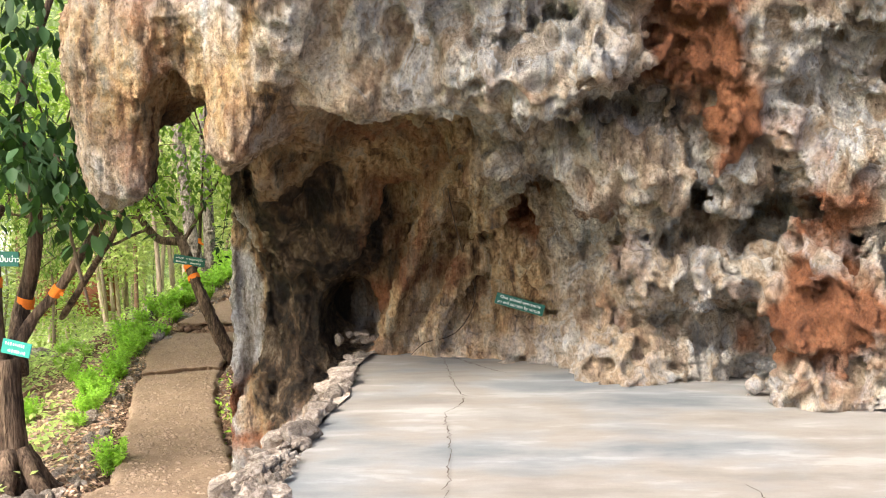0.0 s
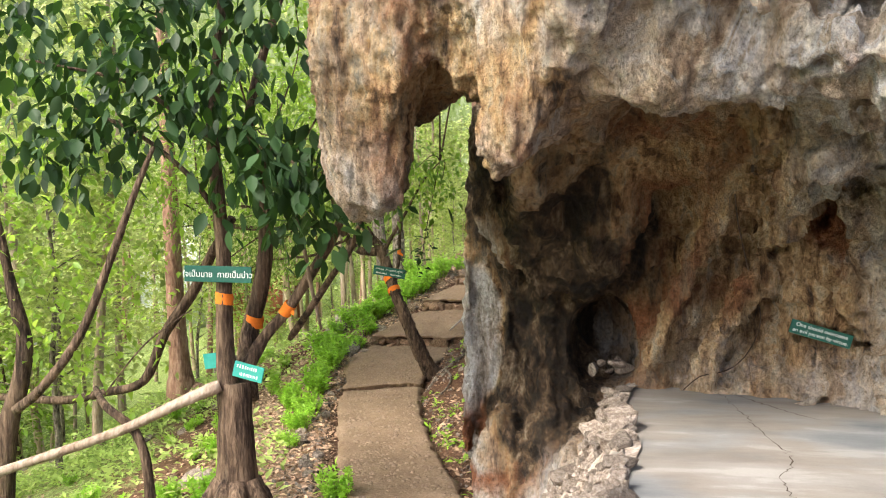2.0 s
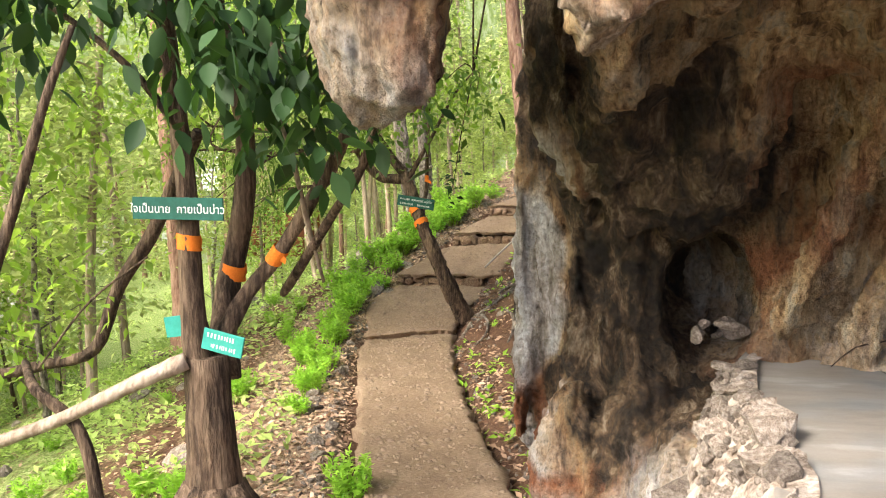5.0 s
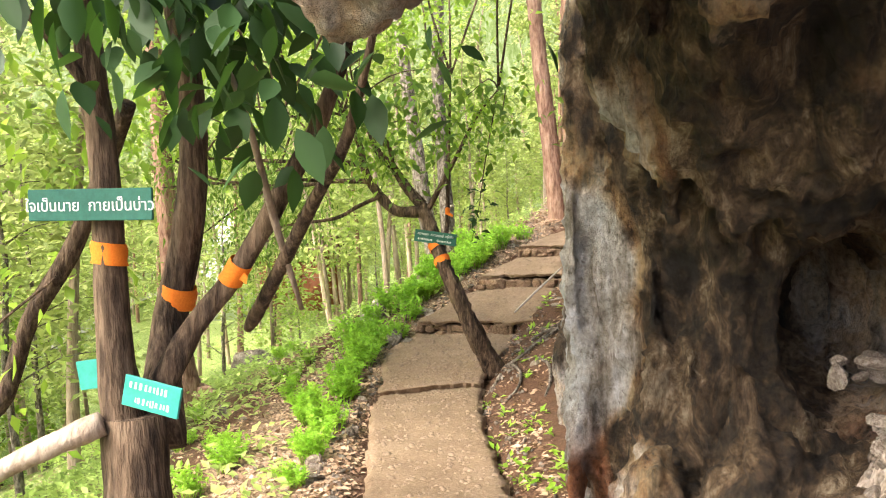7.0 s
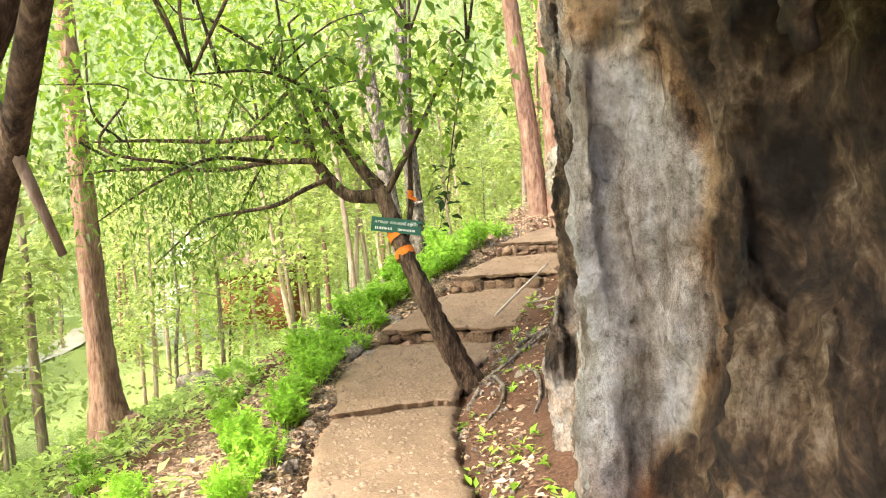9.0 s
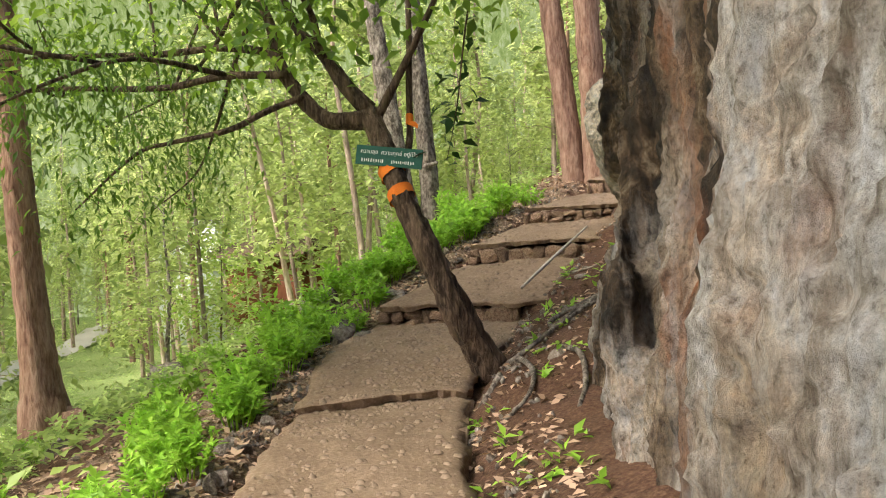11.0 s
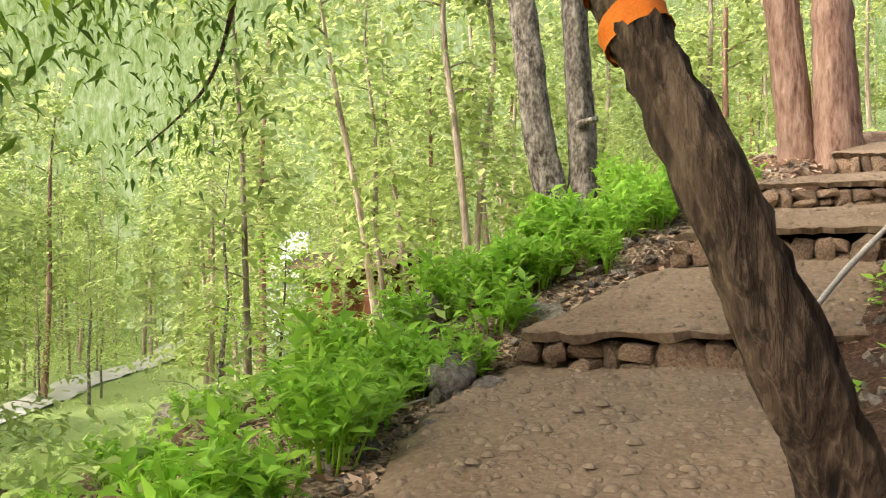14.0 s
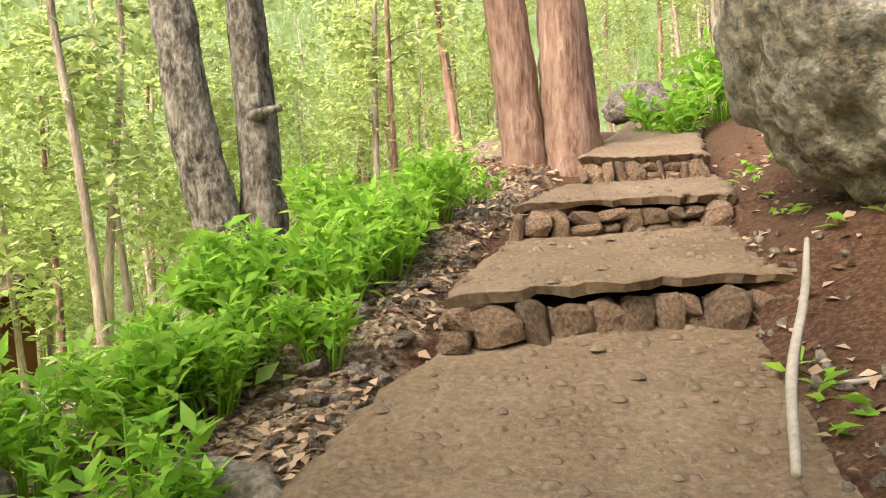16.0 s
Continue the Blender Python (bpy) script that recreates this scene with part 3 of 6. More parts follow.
# ---- the cement floor of the shelter ----
nx, ny = 90, 100
u, v = np.meshgrid(np.linspace(0, 1, nx), np.linspace(0, 1, ny), indexing="ij")
fy = -5 + 17.5 * v
edge_x = np.interp(fy, [-5, 3.0, 5.4, 6.4, 7.4, 8.4, 9.2, 10.8, 12.5], [-0.6, -0.75, -1.05, -1.06, -1.0, -0.9, -0.9, -0.75, -0.6])
pe = np.stack([edge_x, fy, 0 * fy], -1)
edge_x = edge_x + 0.12 * vnoise(pe, 1.6, 2.0) + 0.05 * vnoise(pe, 5.0, 4.0)
fx = edge_x + (9 - edge_x) * u ** 1.3
fz = -0.4 + 0.03 * vnoise(np.stack([fx, fy, 0 * fx], -1), 0.6, 9.0) + 0.008 * vnoise(np.stack([fx, fy, 0 * fx], -1), 3.0, 5.0)
top = np.stack([fx, fy, fz], -1).reshape(-1, 3)
skirt = np.stack([fx[0], fy[0], fz[0] - 0.12], -1)
sf = np.array([(j, nx * ny + j, nx * ny + j + 1, j + 1) for j in range(ny - 1)])
floor = part("floor", (np.vstack([top, skirt]), np.vstack([grid_faces(nx, ny), sf[:, ::-1]])), CEMENT)
tagged(floor, "smooth grey and tan cement floor with thin cracks", "floor", kind="structure")


def crack(points, width, seed):
    """A thin open crack, a jagged dark strip set just over the floor."""
    g = np.random.default_rng(seed)
    p, _ = smooth_line([(x, y, 0) for x, y in points], [1] * len(points), 0.05)
    p = p[:, :2] + g.normal(0, 0.012, (len(p), 2))
    d = np.gradient(p, axis=0)
    nrm = np.stack([-d[:, 1], d[:, 0]], -1) / (np.linalg.norm(d, axis=1)[:, None] + 1e-9)
    w = (width * g.uniform(0.2, 1.0, len(p)))[:, None]
    a, b = p - nrm * w, p + nrm * w
    zz = -0.4 + 0.03 * vnoise(np.stack([p[:, 0], p[:, 1], 0 * p[:, 0]], -1), 0.6, 9.0) + 0.013
    v_ = np.vstack([np.column_stack([a, zz]), np.column_stack([b, zz])])
    n = len(p)
    f = np.array([(i, i + 1, n + i + 1, n + i) for i in range(n - 1)])
    return part("crack", (v_, f[:, ::-1]), CRACK, floor)


crack([(0.0, 4.6), (0.05, 6.2), (0.02, 7.0), (0.18, 7.5), (0.1, 8.2), (0.02, 9.4), (-0.05, 10.2)], 0.006, 1)
crack([(0.02, 10.0), (0.35, 9.2), (0.6, 8.7)], 0.008, 2)
crack([(0.18, 9.9), (0.3, 10.6)], 0.006, 3)
crack([(1.9, 4.9), (1.86, 5.3)], 0.006, 4)


# ---- the cliff: an overhanging limestone wall, its recess, pillar and hanging lip ----
def blob(p, c, r):
    k = (p - np.array(c, np.float32)) / np.array(r, np.float32)
    d = np.sqrt((k ** 2).sum(-1))
    return (d - 1) * float(np.mean(r))


def capsule(p, a, b, ra, rb):
    a, b = np.array(a, np.float32), np.array(b, np.float32)
    ab = b - a
    t = np.clip(((p - a) @ ab) / float(ab @ ab), 0, 1)
    return np.sqrt(((p - a - t[..., None] * ab) ** 2).sum(-1)) - (ra + (rb - ra) * t)


def smin(a, b, k):
    h = np.clip(0.5 + 0.5 * (b - a) / k, 0, 1)
    return b + (a - b) * h - k * h * (1 - h)


def smax(a, b, k):
    return -smin(-a, -b, k)


H = 0.065
LO, HI = (-5.2, 4.6, -2.7), (7.0, 19.6, 5.6)
axes = [np.arange(a, b, H, dtype=np.float32) for a, b in zip(LO, HI)]
P = np.stack(np.meshgrid(*axes, indexing="ij"), -1)
X, Y, Z = P[..., 0], P[..., 1], P[..., 2]
lean = np.clip(Z - 2.15, 0, 3)
front = 7.5 - 0.75 * lean + 0.25 * np.sin(X * 1.3 + 0.5) - 0.06 * np.clip(X - 2, 0, 5)
d = (front - Y) * 0.85
left_face = -2.12 - 0.125 * (Y - 10.5) - 0.12 * np.clip(-0.3 - Z, 0, 1.5)
d = smax(d, left_face - X, 0.35)
# the recess and its side alcoves
d = smax(d, -blob(P, (-0.5, 7.5, 0.35), (2.15, 2.75, 1.85)), 0.3)
d = smax(d, -blob(P, (2.4, 7.0, -0.1), (2.3, 1.45, 1.75)), 0.35)
d = smax(d, -blob(P, (-2.6, 7.4, -0.6), (1.7, 2.6, 2.6)), 0.3)
d = smax(d, -blob(P, (0.95, 9.25, 1.26), (0.25, 0.85, 0.44)), 0.08)
d = smin(d, blob(P, (-1.32, 10.1, 1.65), (0.98, 0.66, 1.3)), 0.08)
# the lip, its hanging curtain, drips and ribs
for a, b, ra, rb, k in [
    ((-0.9, 8.1, 2.8), (-2.75, 8.5, 2.8), 0.62, 0.58, 0.3),
    ((-2.65, 8.4, 2.75), (-3.2, 9.3, 2.6), 0.58, 0.42, 0.25),
    ((-2.98, 8.2, 2.6), (-2.88, 8.25, 1.6), 0.46, 0.2, 0.18),
    ((-3.05, 8.4, 2.6), (-3.12, 8.5, 2.1), 0.4, 0.22, 0.2),
    ((-0.3, 7.65, 2.45), (1.05, 7.15, 2.3), 0.32, 0.3, 0.25),
    ((0.5, 8.25, 1.75), (1.5, 7.75, 1.75), 0.25, 0.28, 0.25),
    ((1.5, 7.7, 1.72), (2.7, 7.35, 1.85), 0.28, 0.25, 0.25),
    ((1.9, 8.3, 0.7), (2.9, 8.0, 0.75), 0.22, 0.2, 0.2),
    ((-1.62, 7.85, 2.6), (-1.6, 7.95, 2.2), 0.2, 0.06, 0.12),
    ((-2.5, 7.75, 2.9), (-2.5, 7.8, 2.5), 0.3, 0.14, 0.15),
    ((-2.1, 7.75, 2.9), (-2.1, 7.85, 2.5), 0.3, 0.12, 0.15),
    ((-1.3, 9.95, 0.75), (-1.3, 9.95, 0.36), 0.3, 0.05, 0.08),
    ((-1.95, 10.4, 2.2), (-1.75, 10.7, -0.9), 0.36, 0.36, 0.25),
    ((-2.1, 10.9, 2.4), (-2.1, 11.2, -1.7), 0.4, 0.5, 0.25),
    ((-2.2, 10.85, -1.4), (-2.2, 10.9, -2.1), 0.35, 0.34, 0.2),
    ((-0.25, 8.0, 2.5), (-0.25, 8.05, 2.1), 0.25, 0.07, 0.2),
    ((0.3, 8.4, 2.4), (0.33, 8.45, 1.68), 0.34, 0.1, 0.25),
    ((0.55, 7.5, 2.6), (0.58, 7.55, 2.05), 0.3, 0.1, 0.2),
    ((1.3, 7.75, 2.2), (1.35, 7.75, 1.2), 0.35, 0.12, 0.3),
    ((0.75, 9.55, 1.6), (-0.15, 9.85, -0.15), 0.17, 0.15, 0.07),
    ((0.25, 9.55, 1.9), (-0.62, 9.85, -0.1), 0.24, 0.16, 0.07),
    ((0.1, 10.0, 1.6), (-0.5, 10.2, -0.35), 0.2, 0.2, 0.2),
    ((1.25, 9.5, 1.2), (1.15, 9.6, -0.4), 0.3, 0.32, 0.25),
    ((3.2, 7.9, 1.2), (3.3, 7.5, -0.4), 0.3, 0.35, 0.3),
]:
    d = smin(d, capsule(P, a, b, ra, rb), k)
for c, r in [((-1.05, 10.5, -0.1), (0.32, 1.0, 0.45)), ((1.4, 7.25, 2.12), (0.5, 0.55, 0.17)), ((3.0, 7.7, 1.25), (0.42, 0.6, 0.2)), ((0.83, 9.1, 0.2), (0.42, 0.62, 0.22)), ((2.3, 7.9, 1.35), (0.35, 0.5, 0.14))]:
    d = smax(d, -blob(P, c, r), 0.1)
for a, b, ra, rb in [((-0.4, 9.7, 1.6), (-0.95, 10.0, 0.25), 0.16, 0.24), ((0.68, 9.55, 1.0), (0.26, 9.8, -0.1), 0.16, 0.12), ((0.12, 9.5, 1.3), (-0.32, 9.8, 0.05), 0.13, 0.1), ((-1.72, 9.9, 1.9), (-1.62, 10.1, -0.7), 0.12, 0.17), ((-2.0, 10.15, 1.8), (-1.98, 10.3, 0.1), 0.08, 0.08)]:
    d = smax(d, -capsule(P, a, b, ra, rb), 0.06)
d = smax(d, Z - 5.2, 0.4)
d = smax(d, Y - 18.6 - 0.3 * Z, 0.6)
knob = np.clip((X + 0.6) / 1.8, 0.0, 1.0)
inner = np.exp(-(((X + 0.5) / 1.3) ** 2 + ((Y - 10.0) / 1.2) ** 2 + ((Z - 0.7) / 1.3) ** 2))
flow = (1 - knob) * (1 - 0.7 * inner)
knob = knob * (1 - 0.6 * inner)
d = d + 0.2 * vnoise(P, (0.9, 0.9, 0.7), 4.1)
d = d - knob * (0.5 * (np.sqrt(np.abs(vnoise(P, (1.5, 1.5, 1.2), 8.3))) - 0.48) + 0.2 * (np.sqrt(np.abs(vnoise(P, (3.1, 3.1, 1.7), 1.9))) - 0.48) - 0.3 * (np.abs(vnoise(P + 0.15 * X[..., None], (3.6, 3.6, 2.4), 11.0)) - 0.25))
d = d - flow * (0.34 * (np.abs(vnoise(P, (2.0, 2.0, 0.4), 3.3)) - 0.25) + 0.14 * (np.abs(vnoise(P, (4.2, 4.2, 0.8), 5.9)) - 0.25))
d = d + (0.04 + 0.12 * knob) * (np.abs(vnoise(P, (6.3, 6.3, 4.5), 6.6)) - 0.25)
del knob, flow, inner
cv, cq = surface_nets(d.astype(np.float32), LO, H)
del P, X, Y, Z, d, front, left_face, lean
cv, cq = split_quads(cv, cq)
cn = quad_normals(cv, cq)
knob = np.clip((cv[:, 0] + 0.9) / 1.8, 0.15, 1.0)
rough_amount = 0.1 * knob * (0.3 - np.abs(vnoise(cv, (8, 8, 5), 2.2))) * 2 + 0.045 * (0.48 - np.sqrt(np.abs(vnoise(cv, (15, 15, 13), 4.4))) - 0.48) + 0.03 * vnoise(cv, (20, 20, 9), 5.2) + 0.03 * (1 - knob) * vnoise(cv, (12, 12, 2), 7.2)
pits = knob * np.clip(vnoise(cv, (4.5, 4.5, 5), 12.0) - 0.45, 0, 1) * 0.3
cv = cv + cn * (rough_amount - pits)[:, None]
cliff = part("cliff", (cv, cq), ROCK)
tagged(cliff, "overhanging limestone cliff with a shallow recess, pillar and drip-shaped lip", "cliff", kind="structure")


def stain_shade_of(p):
    """Ochre and red mineral stains, and dark ones mixed with the wall's painted shade."""
    def spot(c, r, w):
        return w * np.exp(-((((p - np.array(c)) / np.array(r)) ** 2).sum(-1)))
    q = p + 0.5 * np.stack([vnoise(p, 1.1, 2.0), vnoise(p, 1.3, 6.0), vnoise(p, 1.2, 9.0)], -1) + 0.2 * np.stack([vnoise(p, 3.5, 1.0), vnoise(p, 3.4, 5.0), vnoise(p, 3.6, 8.0)], -1)
    low = 0.5 * vnoise(p, (1.2, 1.2, 0.6), 3.0)
    p = q
    ochre = spot((-0.7, 9.8, 0.9), (1.6, 1.3, 1.4), 0.62) + spot((-2.6, 8.2, 2.3), (1.1, 1.0, 0.8), 0.5) + spot((0.9, 9.8, 0.6), (0.5, 0.9, 1.0), 0.4) + spot((-1.2, 8.2, 2.2), (1.2, 0.9, 0.7), 0.35) + 0.2 + 0.35 * low
    red = spot((2.0, 7.0, 2.3), (0.45, 0.9, 0.7), 0.62) + spot((3.55, 7.6, 0.35), (0.5, 1.2, 0.5), 0.56) + spot((3.1, 7.6, 1.3), (0.4, 1.0, 0.25), 0.3) + spot((-0.3, 10.0, 0.5), (0.45, 0.8, 0.5), 0.3) + spot((0.75, 9.8, 1.2), (0.25, 0.8, 0.6), 0.45) + spot((-2.3, 10.4, -1.5), (0.5, 1.0, 0.35), 0.4) + 0.18 + 0.4 * low
    # dark: streak stains, plus shade painted into the hollows and about the lip
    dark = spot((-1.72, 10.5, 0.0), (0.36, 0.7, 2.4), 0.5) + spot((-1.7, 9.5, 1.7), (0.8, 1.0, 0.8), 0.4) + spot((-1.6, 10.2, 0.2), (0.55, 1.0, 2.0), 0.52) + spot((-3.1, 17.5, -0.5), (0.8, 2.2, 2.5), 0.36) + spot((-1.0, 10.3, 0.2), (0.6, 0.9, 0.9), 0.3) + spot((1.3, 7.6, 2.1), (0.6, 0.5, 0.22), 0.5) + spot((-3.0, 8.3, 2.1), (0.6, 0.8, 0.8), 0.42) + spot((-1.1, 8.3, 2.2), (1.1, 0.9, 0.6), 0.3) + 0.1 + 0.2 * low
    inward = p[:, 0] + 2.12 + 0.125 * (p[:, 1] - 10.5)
    # pillar's inner side: its dark streaks and its shade in one mask
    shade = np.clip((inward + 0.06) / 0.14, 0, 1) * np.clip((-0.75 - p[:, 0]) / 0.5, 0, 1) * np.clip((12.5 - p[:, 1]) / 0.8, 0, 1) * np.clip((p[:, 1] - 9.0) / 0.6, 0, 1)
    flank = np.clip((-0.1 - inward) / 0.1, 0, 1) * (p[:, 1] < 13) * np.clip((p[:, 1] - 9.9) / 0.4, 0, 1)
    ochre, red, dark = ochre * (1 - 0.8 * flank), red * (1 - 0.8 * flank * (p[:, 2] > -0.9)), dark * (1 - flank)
    # past y 12.3: dark streaks, with the canopy's gloom put into the colour
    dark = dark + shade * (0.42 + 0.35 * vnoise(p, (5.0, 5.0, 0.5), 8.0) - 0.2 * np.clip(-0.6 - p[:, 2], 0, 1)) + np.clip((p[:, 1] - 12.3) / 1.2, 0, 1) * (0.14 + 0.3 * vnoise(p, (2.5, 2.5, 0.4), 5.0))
    ochre = ochre + 0.4 * np.exp(-((inward - 0.0) / 0.12) ** 2) * (p[:, 1] < 11.5)
    return np.clip(np.stack([ochre, red, dark, np.ones_like(red)], -1), 0, 1)


flow_att = cliff.data.attributes.new("flow", "FLOAT", "POINT")
flow_att.data.foreach_set("value", np.clip(0.9 - (cv[:, 0] + 1.6) / 1.0, 0.05, 0.9).astype(np.float32))
att = cliff.data.color_attributes.new("stain_shade", "FLOAT_COLOR", "POINT")
att.data.foreach_set("color", stain_shade_of(cv).astype(np.float32).ravel())


# ---- trees by the path ----
def tree_shade(spots, n, radius, seed):
    g = np.random.default_rng(seed)
    c = np.array(spots, float)
    k = g.integers(0, len(c), n)
    return c[k] + g.normal(0, 1, (n, 3)) * np.array(radius)


def around(pts, n, spread, seed, lo=0.0):
    """Random places about a line."""
    g = np.random.default_rng(seed)
    c, _ = smooth_line(pts, [1] * len(pts), 0.1)
    k = g.integers(int(lo * len(c)), len(c), n)
    return c[k] + g.normal(0, spread, (n, 3))


A = (-4.6, 9.3, -1.75)
tree_a = thing("tree", A, "forked dark-barked tree with orange cloth bands and broad leaves", "tree")
limbs_a = [
    ([(-4.58, 9.3, -1.75), (-4.6, 9.3, -1.35), (-4.6, 9.28, -0.8), (-4.62, 9.3, -0.35)], [0.28, 0.205, 0.17, 0.165], 14),
    ([(-4.66, 9.3, -0.5), (-4.7, 9.3, -0.1), (-4.71, 9.3, 0.35), (-4.71, 9.3, 0.9), (-4.76, 9.3, 1.5), (-4.8, 9.3, 2.2), (-4.7, 9.3, 3.2), (-4.6, 9.4, 5.0)], [0.125, 0.09, 0.08, 0.074, 0.068, 0.062, 0.045, 0.02], 12),
    ([(-4.56, 9.45, -0.55), (-4.62, 9.6, -0.14), (-4.59, 9.7, 0.21), (-4.48, 9.7, 0.63), (-4.43, 9.7, 1.18), (-4.5, 9.7, 1.8), (-4.55, 9.7, 2.5), (-3.9, 10.3, 5.2)], [0.125, 0.095, 0.088, 0.082, 0.072, 0.068, 0.05, 0.02], 12),
    ([(-4.6, 9.45, -0.3), (-4.41, 9.55, 0.06), (-4.17, 9.6, 0.35), (-3.86, 9.6, 0.81), (-3.68, 9.6, 1.1), (-3.5, 9.6, 1.6), (-3.5, 9.6, 2.3)], [0.08, 0.06, 0.056, 0.053, 0.046, 0.036, 0.02], 10),
    ([(-4.27, 9.9, 0.0), (-4.2, 9.85, 0.08), (-3.95, 9.65, 0.36), (-3.65, 9.4, 0.7), (-3.4, 9.2, 0.98), (-3.2, 9.1, 1.5)], [0.025, 0.04, 0.037, 0.033, 0.028, 0.016], 8),
    ([(-4.05, 9.2, 1.5), (-3.9, 9.2, 1.15), (-3.9, 9.5, 0.6), (-3.88, 9.75, 0.13)], [0.012, 0.015, 0.02, 0.012], 7),
    ([(-4.7, 9.15, -0.35), (-5.05, 9.0, -0.5), (-5.6, 8.95, -0.76), (-6.2, 8.9, -0.98), (-6.85, 8.8, -1.2), (-7.6, 8.7, -1.5)], [0.07, 0.055, 0.05, 0.05, 0.05, 0.05], 10),
    ([(-4.75, 9.6, 1.25), (-5.08, 9.8, 0.85), (-5.3, 9.8, 0.45), (-5.6, 9.8, 0.05), (-5.85, 9.8, -0.46), (-6.3, 9.8, -0.6), (-6.8, 9.8, -0.7), (-7.6, 9.7, -0.66)], [0.04, 0.045, 0.05, 0.048, 0.045, 0.045, 0.045, 0.04], 10),
    ([(-6.1, 9.3, -0.45), (-5.8, 9.0, -0.56), (-5.5, 9.0, -0.8), (-5.38, 9.0, -1.2), (-5.35, 9.0, -2.0)], [0.03, 0.04, 0.045, 0.05, 0.06], 8),
    ([(-7.1, 9.2, -2.3), (-7.02, 9.2, -0.95), (-6.86, 9.2, -0.4), (-6.8, 9.2, 0.05), (-6.92, 9.2, 0.5), (-7.1, 9.2, 1.4)], [0.1, 0.1, 0.09, 0.08, 0.06, 0.03], 10),
    ([(-5.05, 8.6, 1.9), (-5.2, 8.5, 1.45), (-5.45, 8.5, 0.85), (-5.75, 8.5, 0.2), (-6.2, 8.6, -0.3), (-6.7, 8.9, -0.6)], [0.02, 0.03, 0.035, 0.04, 0.045, 0.05], 8),
    ([(-5.1, 9.4, 0.35), (-5.6, 9.4, 0.0), (-6.0, 9.3, -0.5)], [0.008, 0.01, 0.01], 6),
    ([(-4.74, 9.25, 1.3), (-5.0, 9.1, 1.7), (-5.5, 9.0, 2.1), (-6.0, 8.9, 2.3)], [0.03, 0.025, 0.02, 0.01], 7),
    ([(-4.43, 9.6, 1.6), (-4.2, 9.2, 1.9), (-3.9, 8.9, 1.8), (-3.6, 8.8, 1.5)], [0.03, 0.02, 0.015, 0.008], 7),
    ([(-4.8, 9.2, 2.0), (-5.4, 8.9, 2.5), (-6.2, 8.6, 2.7)], [0.03, 0.02, 0.01], 7),
]
for i, (pts, rad, n) in enumerate(limbs_a):
    part("trunk" if i == 0 else "limb", tube(pts, rad, n, 0.1, 0.05, i), BARK_DARK if i not in (5, 6) else BARK_PALE, tree_a)
for i, end in enumerate([(-3.9, 9.0, -1.78), (-4.3, 8.6, -1.75), (-5.2, 8.9, -1.72), (-4.0, 9.5, -1.82), (-5.1, 9.7, -1.8), (-4.75, 8.7, -1.72)]):
    e = np.array(end)
    s = np.array([-4.6, 9.3, -1.3]) + (e - np.array([-4.6, 9.3, -1.7])) * 0.2
    m = s * 0.45 + e * 0.55 - np.array([0, 0, 0.14])
    part("root", tube([s, m, e, e + (e - m) * 0.5 - np.array([0, 0, 0.12])], [0.1, 0.075, 0.045, 0.02], 8, 0.08, 0.06, 40 + i), BARK_DARK, tree_a)
# last five clusters are unseen, added overhead to shade the path
spots = [(-4.35, 9.0, 2.0), (-3.95, 8.95, 1.6), (-3.65, 8.9, 1.35), (-4.1, 9.0, 1.75), (-4.6, 8.9, 2.5), (-5.1, 8.9, 2.3), (-5.5, 8.8, 2.7), (-5.9, 8.8, 2.2), (-6.1, 8.8, 1.9), (-5.2, 8.9, 3.1), (-6.3, 8.8, 2.8), (-5.0, 9.0, 3.6), (-4.4, 9.2, 3.2), (-6.8, 8.9, 3.3), (-4.5, 9.5, 4.9), (-3.6, 10.4, 5.3), (-5.4, 10.9, 5.2), (-3.2, 9.0, 5.2), (-4.2, 11.6, 5.6)]
part("crown", broad_leaves(tree_shade(spots, 1900, (0.3, 0.3, 0.24), 3), 0.2, 2), LEAF_BROAD, tree_a)
spots = [(-6.6, 9.6, 1.4), (-7.2, 9.8, 0.6), (-7.6, 9.6, 1.8), (-6.0, 10.2, 1.2), (-7.0, 10.2, -0.2), (-6.4, 9.6, 0.4), (-7.9, 9.9, 2.6), (-6.8, 10, 2.4)]
part("crown", leaves(tree_shade(spots, 1500, (0.55, 0.5, 0.45), 4), 0.13, 5, 0.5, 0.5, 0.5), LEAF_MID, tree_a)


# unseen boughs and leaves, added towards the sun to shade cliff and bank
high = [(-7.0, 11.5, 5.6), (-6.2, 12.8, 6.0), (-7.8, 13.0, 5.9), (-6.0, 11.0, 6.3), (-8.2, 11.5, 6.4), (-7.0, 14.2, 6.6), (-5.5, 13.6, 6.6), (-8.5, 14.5, 6.5), (-9.0, 13.0, 6.0)]
for i, e in enumerate(high):
    part("limb", tube([(-4.65, 9.35, 4.2), ((-4.65 + e[0]) / 2, (9.35 + e[1]) / 2, 0.4 * 4.2 + 0.6 * e[2]), e], [0.04, 0.03, 0.008], 6, 0.3, 0.05, 980 + i), BARK_DARK, tree_a)
part("crown", leaves(tree_shade(high, 3200, (0.7, 0.7, 0.4), 61), 0.24, 62, 0.4, 0.5, 0.5), LEAF_MID, tree_a)


